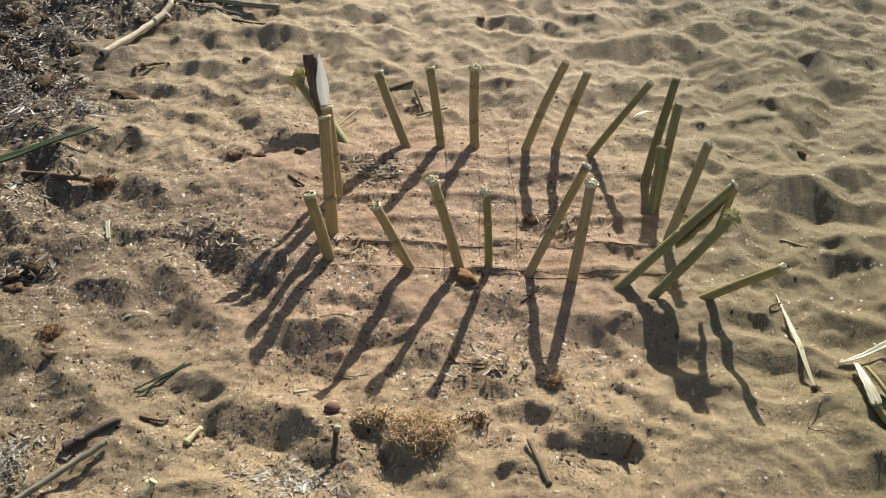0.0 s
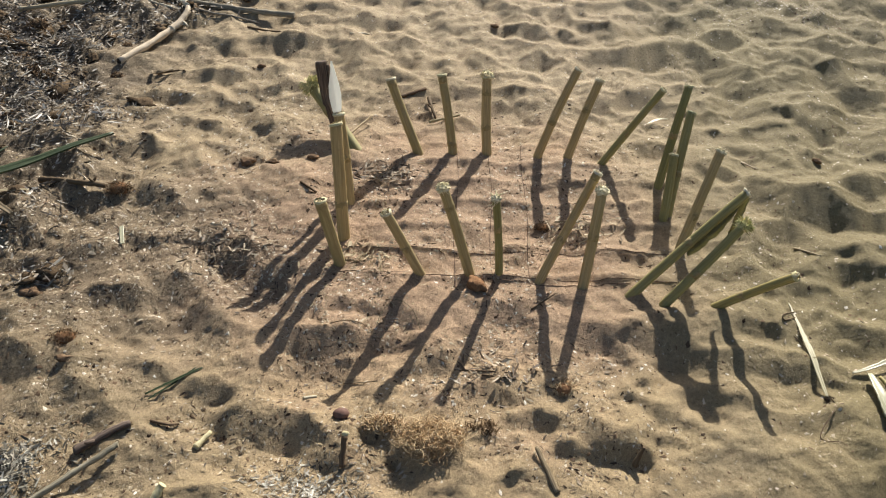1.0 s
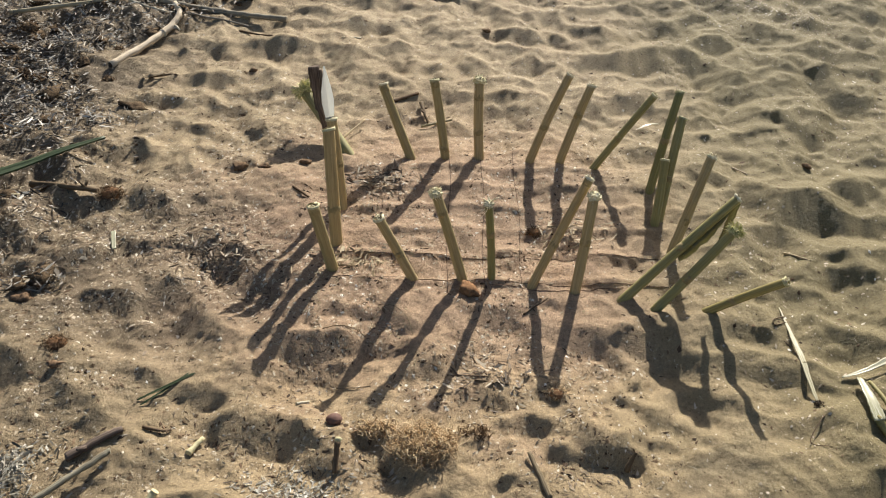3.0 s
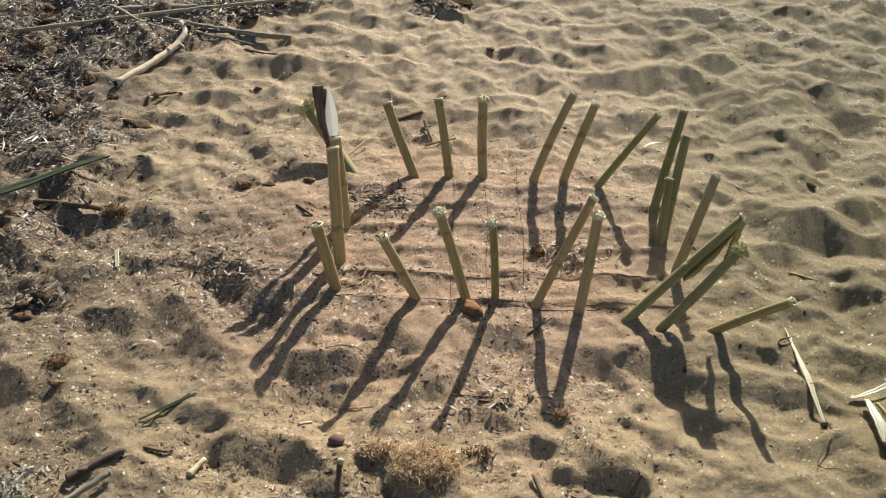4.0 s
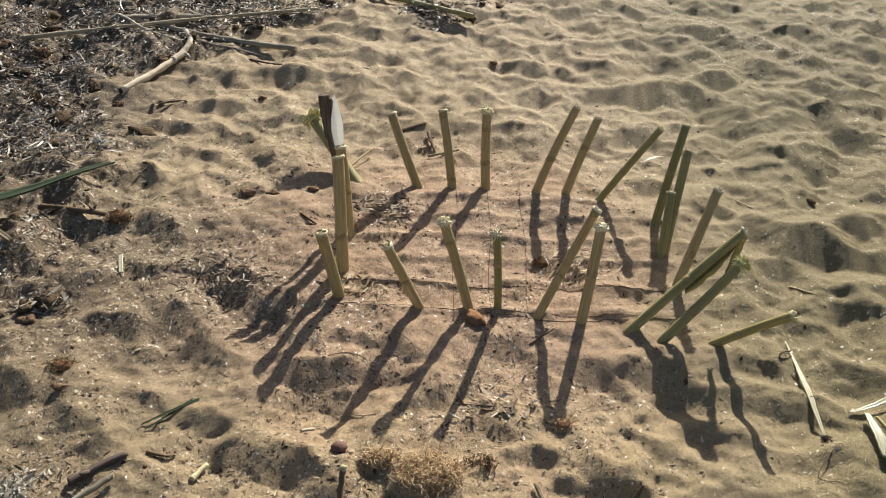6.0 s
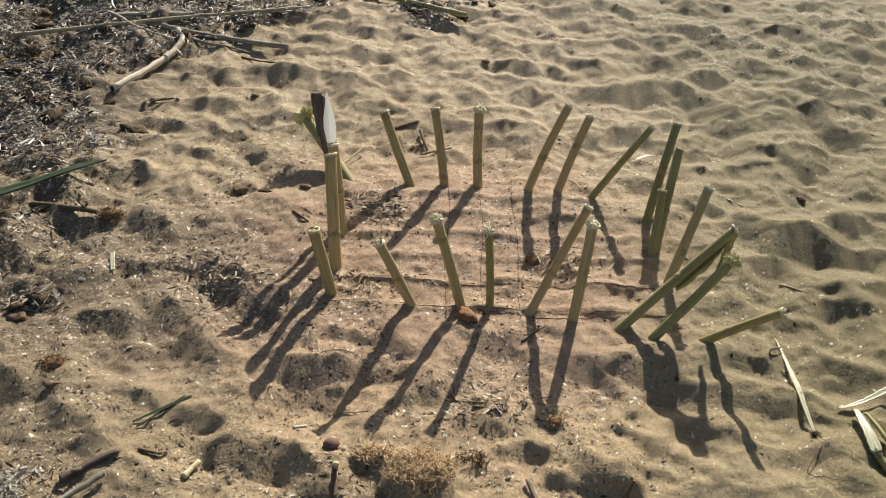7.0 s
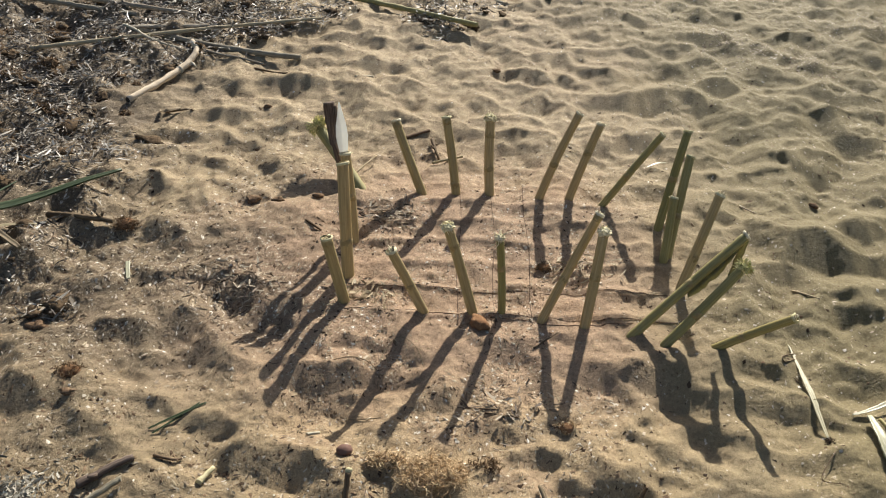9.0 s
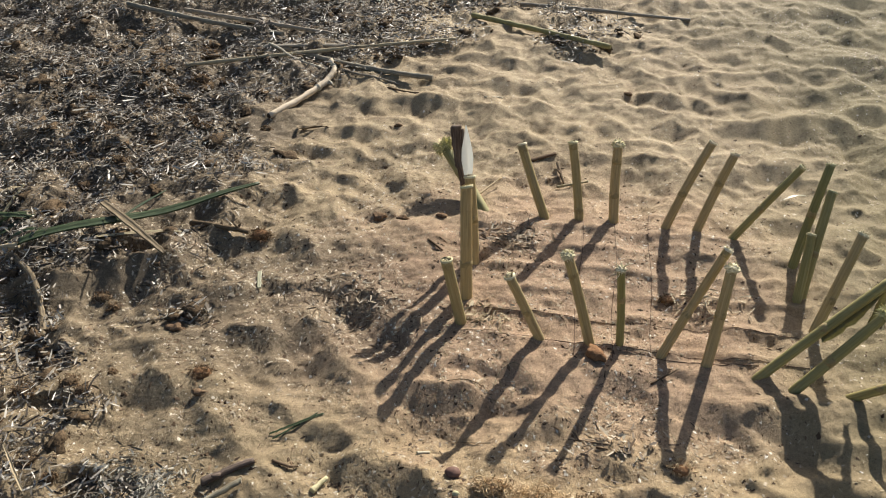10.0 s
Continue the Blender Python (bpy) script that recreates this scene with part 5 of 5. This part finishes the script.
def drift_share(x, y):
    """Loose bits gather in some places and in the hollows."""
    share = 0.45 * smooth(-0.004, -0.028, z_at(x, y)) * smooth(0.6, 0.2, x) * smooth(2.3, 1.9, y) + 0.05 * smooth(-0.004, -0.03, z_at(x, y))
    for cx, cy, r, k in DRIFTS:
        share = np.maximum(share, k * np.exp(-((x - cx) ** 2 + (y - cy) ** 2) / r ** 2))
    return share * in_view(x, y)


DRIFTS = ((-0.24, 1.20, 0.09, 0.8), (0.15, 1.30, 0.06, 0.5), (0.30, 1.21, 0.08, 0.4), (0.24, 1.00, 0.09, 0.5), (-0.62, 1.50, 0.13, 0.9), (-0.75, 1.36, 0.11, 0.7), (-0.42, 1.42, 0.12, 0.7), (-0.92, 0.88, 0.13, 1.0), (0.08, 1.12, 0.12, 0.7), (-0.30, 0.80, 0.12, 1.0), (-0.33, 0.94, 0.10, 0.7), (0.30, 0.90, 0.09, 0.5),
          (-0.95, 1.60, 0.18, 0.8), (-0.19, 1.86, 0.10, 1.0), (-0.20, 1.76, 0.06, 0.6), (1.13, 3.12, 0.13, 1.0), (1.24, 3.06, 0.07, 0.9), (1.40, 2.93, 0.09, 0.8), (1.80, 3.33, 0.14, 1.0), (1.62, 2.76, 0.10, 0.7), (0.75, 3.5, 0.15, 0.6))


def left_share(x, y):
    return in_view(x, y) * smooth(-0.25, -0.55, x) * smooth(2.5, 2.1, y) * smooth(1.12, 1.3, y) * np.clip(0.02 + 0.6 * fbm(x, y, 0.16, 3, 17.0) + 1.2 * drift_share(x, y), 0.02, 1)


def sow(count, share_of, seed, box=(-3.2, 2.1, 0.72, 4.8)):
    """Places picked at random, thicker where share_of is high."""
    g = np.random.default_rng(seed)
    x, y = g.uniform(box[0], box[1], count * 14), g.uniform(box[2], box[3], count * 14)
    keep = g.random(count * 14) < share_of(x, y)
    x, y = x[keep][:count], y[keep][:count]
    return g, x, y, z_at(x, y)


def strips(name, count, share_of, length, width, material, seed, label, lift, box=(-3.2, 2.1, 0.72, 4.8)):
    """Curled dead leaves, each a bent ribbon with an uneven tip."""
    g, x, y, z = sow(count, share_of, seed, box)
    n = len(x)
    ln = g.uniform(length[0], length[1], n) * g.uniform(0.5, 1.0, n)
    w = g.uniform(width[0], width[1], n)
    a = g.uniform(0, 6.283, n)
    bend, pitch, roll = g.normal(0, 0.5, n), g.normal(0, 0.35, n) * min(1, lift / 0.016), g.normal(0, 0.6, n) * min(1, 0.3 + lift / 0.016)
    base = z + g.uniform(0.0, 1.0, n) ** 2 * lift * (0.4 + share_of(x, y)) + 0.001
    verts = np.zeros((n, 8, 3))
    for k in range(4):
        u = k / 3 - 0.5
        ang = a + bend * u * 1.6
        cx, cy = x + np.cos(a) * ln * u - np.sin(a) * bend * ln * 0.3 * u * u, y + np.sin(a) * ln * u + np.cos(a) * bend * ln * 0.3 * u * u
        cz = base + np.abs(np.sin(pitch)) * ln * (u + 0.5) * 0.6 + 0.12 * ln * bend * (u * u - 0.25)
        cz = np.maximum(cz, z_at(cx, cy) + 0.0008)
        taper = np.where(g.random(n) < 0.6, 0.25, 0.8) if k in (0, 3) else g.uniform(0.7, 1.2, n)
        for s, q in ((0, -0.5), (1, 0.5)):
            verts[:, 2 * k + s, 0] = cx - np.sin(ang) * w * q * taper * np.cos(roll)
            verts[:, 2 * k + s, 1] = cy + np.cos(ang) * w * q * taper * np.cos(roll)
            flat_z = cz + w * q * taper * np.sin(roll) + 0.3 * w
            if lift < 0.008:
                near = z_at(verts[:, 2 * k + s, 0], verts[:, 2 * k + s, 1])
                flat_z = near + np.clip(flat_z - z, 0.0003, 0.0016 + 0.15 * lift)
            verts[:, 2 * k + s, 2] = flat_z
    f = np.array([[0, 1, 3, 2], [2, 3, 5, 4], [4, 5, 7, 6]])
    faces = (np.arange(n)[:, None, None] * 8 + f[None]).reshape(-1, 4)
    ob = new(name, quick_mesh(name, verts.reshape(-1, 3), faces, material))
    return tagged(ob, label, "litter", kind="stuff")


def crumbs(name, count, share_of, size, flat, material, seed, label, stretch=1.6):
    """Small broken pieces: uneven flattened octahedra."""
    g, x, y, z = sow(count, share_of, seed)
    n = len(x)
    r = size[0] + (size[1] - size[0]) * g.random(n) ** 3.4
    a = g.uniform(0, 6.283, n)
    tilt = g.normal(0, 0.12, (n, 2))
    unit = np.array([[1, 0, 0], [0, 1, 0], [-1, 0, 0], [0, -1, 0], [0, 0, 1], [0, 0, -1]], float)
    p = unit[None] * g.uniform(0.35, 1.35, (n, 6, 1)) + g.normal(0, 0.16, (n, 6, 3))
    px, py, pz = p[..., 0] * stretch * r[:, None], p[..., 1] * r[:, None], p[..., 2] * r[:, None] * flat
    pz = pz + px * tilt[:, :1] + py * tilt[:, 1:]
    c, s = np.cos(a)[:, None], np.sin(a)[:, None]
    vx, vy = x[:, None] + px * c - py * s, y[:, None] + px * s + py * c
    verts = np.stack([vx, vy, z_at(vx, vy) + pz + r[:, None] * flat * 0.2], -1)
    f = np.array([[0, 1, 4], [1, 2, 4], [2, 3, 4], [3, 0, 4], [1, 0, 5], [2, 1, 5], [3, 2, 5], [0, 3, 5]])
    faces = (np.arange(n)[:, None, None] * 6 + f[None]).reshape(-1, 3)
    ob = new(name, quick_mesh(name, verts.reshape(-1, 3), faces, material, True))
    return tagged(ob, label, "litter", kind="stuff")


def chip_share(x, y):
    patch = 1.25 * np.exp(-(((x - 0.1) / 0.5) ** 2 + ((y - 1.40) / 0.5) ** 2))
    left = 0.60 * smooth(0.0, -0.7, x) * smooth(2.6, 2.1, y)
    thick = 0.19 + patch + left + 0.5 * litter_share(x, y) + 0.8 * drift_share(x, y)
    return in_view(x, y) * np.clip(thick * (0.6 + 0.9 * fbm(x, y, 0.16, 3, 4.0)), 0.03, 1)


def crumb_share(x, y):
    quiet = np.maximum(smooth(0.45, 0.9, x), smooth(2.0, 2.4, y))
    return in_view(x, y) * (y < 3.6) * np.clip(0.35 + 0.6 * fbm(x, y, 0.22, 3, 14.0), 0.05, 1) * (1 - 0.93 * quiet)


strips("seagrass_litter", 62000, litter_share, (0.006, 0.040), (0.0018, 0.0062), LITTER, 21, "thick layer of dead brown and silvery seagrass strips", 0.022)
strips("straw_litter", 20000, chip_share, (0.004, 0.019), (0.0009, 0.0024), STRAW, 22, "short scattered straw and dry leaf bits on sand", 0.004)
crumbs("pale_chips", 60000, chip_share, (0.0008, 0.0044), 0.26, CHIPS, 23, "small pale shell and leaf chips strewn on sand")
crumbs("dark_crumbs", 22000, lambda x, y: chip_share(x, y) * (1 - 0.55 * np.maximum(smooth(0.45, 0.9, x), smooth(2.0, 2.4, y))), (0.0011, 0.0052), 0.35, CRUMBS, 24, "small dark crumbs of rotted leaves on sand", 1.8)
strips("leaf_litter", 5000, litter_share, (0.03, 0.075), (0.003, 0.007), LITTER, 25, "larger curled dead seagrass leaves on the litter", 0.03)
crumbs("sand_crumbs", 12500, crumb_share, (0.0012, 0.0038), 0.28, CLUMPS, 26, "loose crumbs of coarse sand on the surface", 1.2)


def clods(name, count, seed, label):
    """Matted lumps of rotting fibre in the litter."""
    g, x, y, z = sow(count, litter_share, seed)
    bm = bmesh.new()
    bmesh.ops.create_icosphere(bm, subdivisions=2, radius=1.0)
    ball = np.array([v.co[:] for v in bm.verts])
    tri = np.array([[v.index for v in f.verts] for f in bm.faces])
    bm.free()
    verts, faces = [], []
    for k in range(len(x)):
        r = 0.005 + 0.022 * g.random() ** 2.5
        rough = 1 + 0.95 * fbm(ball[:, 0] + ball[:, 2] * 0.7, ball[:, 1] - ball[:, 2] * 0.6, 0.6, 3, float(k))
        p = ball * rough[:, None] * np.array([g.uniform(0.9, 1.6), g.uniform(0.8, 1.2), g.uniform(0.3, 0.6)]) * r
        a = g.uniform(0, 6.283)
        c, q = math.cos(a), math.sin(a)
        verts.append(np.stack([x[k] + p[:, 0] * c - p[:, 1] * q, y[k] + p[:, 0] * q + p[:, 1] * c, z[k] + p[:, 2] + 0.2 * r], -1))
        faces.append(tri + k * len(ball))
    ob = new(name, quick_mesh(name, np.concatenate(verts), np.concatenate(faces), CLOD))
    return tagged(ob, label, "litter", kind="stuff")


strips("pale_heap", 1100, lambda x, y: np.clip(0.7 + 0.9 * fbm(x, y, 0.05, 2, 3.0), 0, 1) * np.exp(-((x + 0.88) / 0.095) ** 2 - ((y - 0.865) / 0.06) ** 2), (0.005, 0.030), (0.0014, 0.005), HEAP, 33, "heap of bleached leaf scraps on sand", 0.014, (-1.15, -0.6, 0.72, 1.05))
for name, cx, cy, r, count, stuff, seed, words in (
        ("leaf_pile", -0.19, 1.85, 0.075, 190, SCRAPS, 61, "pile of brown and pale leaf scraps beside a stake"),
        ("straw_pile", -0.22, 1.50, 0.07, 130, STRAW, 62, "pale straw scraps gathered at a reed stake"),
        ("straw_pile", 0.36, 1.62, 0.07, 80, STRAW, 63, "pale straw scraps gathered on the patch"),
        ("leaf_pile", -0.58, 1.53, 0.13, 170, SCRAPS, 64, "drift of dark and pale leaf scraps on sand"),
        ("leaf_pile", 0.12, 1.13, 0.10, 70, SCRAPS, 65, "brown straw and leaf scraps on trodden sand")):
    strips(name, count, lambda x, y: np.exp(-((x - cx) / r) ** 2 - ((y - cy) / (0.6 * r)) ** 2), (0.012, 0.045), (0.002, 0.006), stuff, seed, words, 0.008, (cx - 0.2, cx + 0.2, cy - 0.15, cy + 0.15))
strips("pale_heap", 420, lambda x, y: np.exp(-((x + 0.27) / 0.08) ** 2 - ((y - 0.845) / 0.04) ** 2), (0.005, 0.020), (0.0015, 0.0045), HEAP, 66, "bleached leaf scraps strewn on sand", 0.006, (-0.5, -0.05, 0.72, 0.98))
clods("litter_clods", 1100, 27, "dark brown matted clods among the seagrass litter")
crumbs("shell_bits", 3600, left_share, (0.0016, 0.0056), 0.30, CHIPS, 41, "broken pale shell and leaf bits on sand", 1.9)
strips("scrap_litter", 4500, left_share, (0.006, 0.026), (0.0015, 0.0050), SCRAPS, 42, "brown and pale leaf scraps on trodden sand", 0.007)
strips("drift_litter", 7000, drift_share, (0.005, 0.020), (0.0014, 0.0045), SCRAPS, 28, "dark and pale leaf scraps gathered in the hollows", 0.006)
strips("far_litter", 12000, lambda x, y: smooth(-0.98, -1.45, x + 0.45 * fbm(x, y, 0.5, 3, 6.0)) * ~in_view(x, y), (0.012, 0.05), (0.003, 0.007), LITTER, 29, "dead seagrass strips spread along the beach", 0.016, (-4.6, -0.9, -1.2, 5.4))
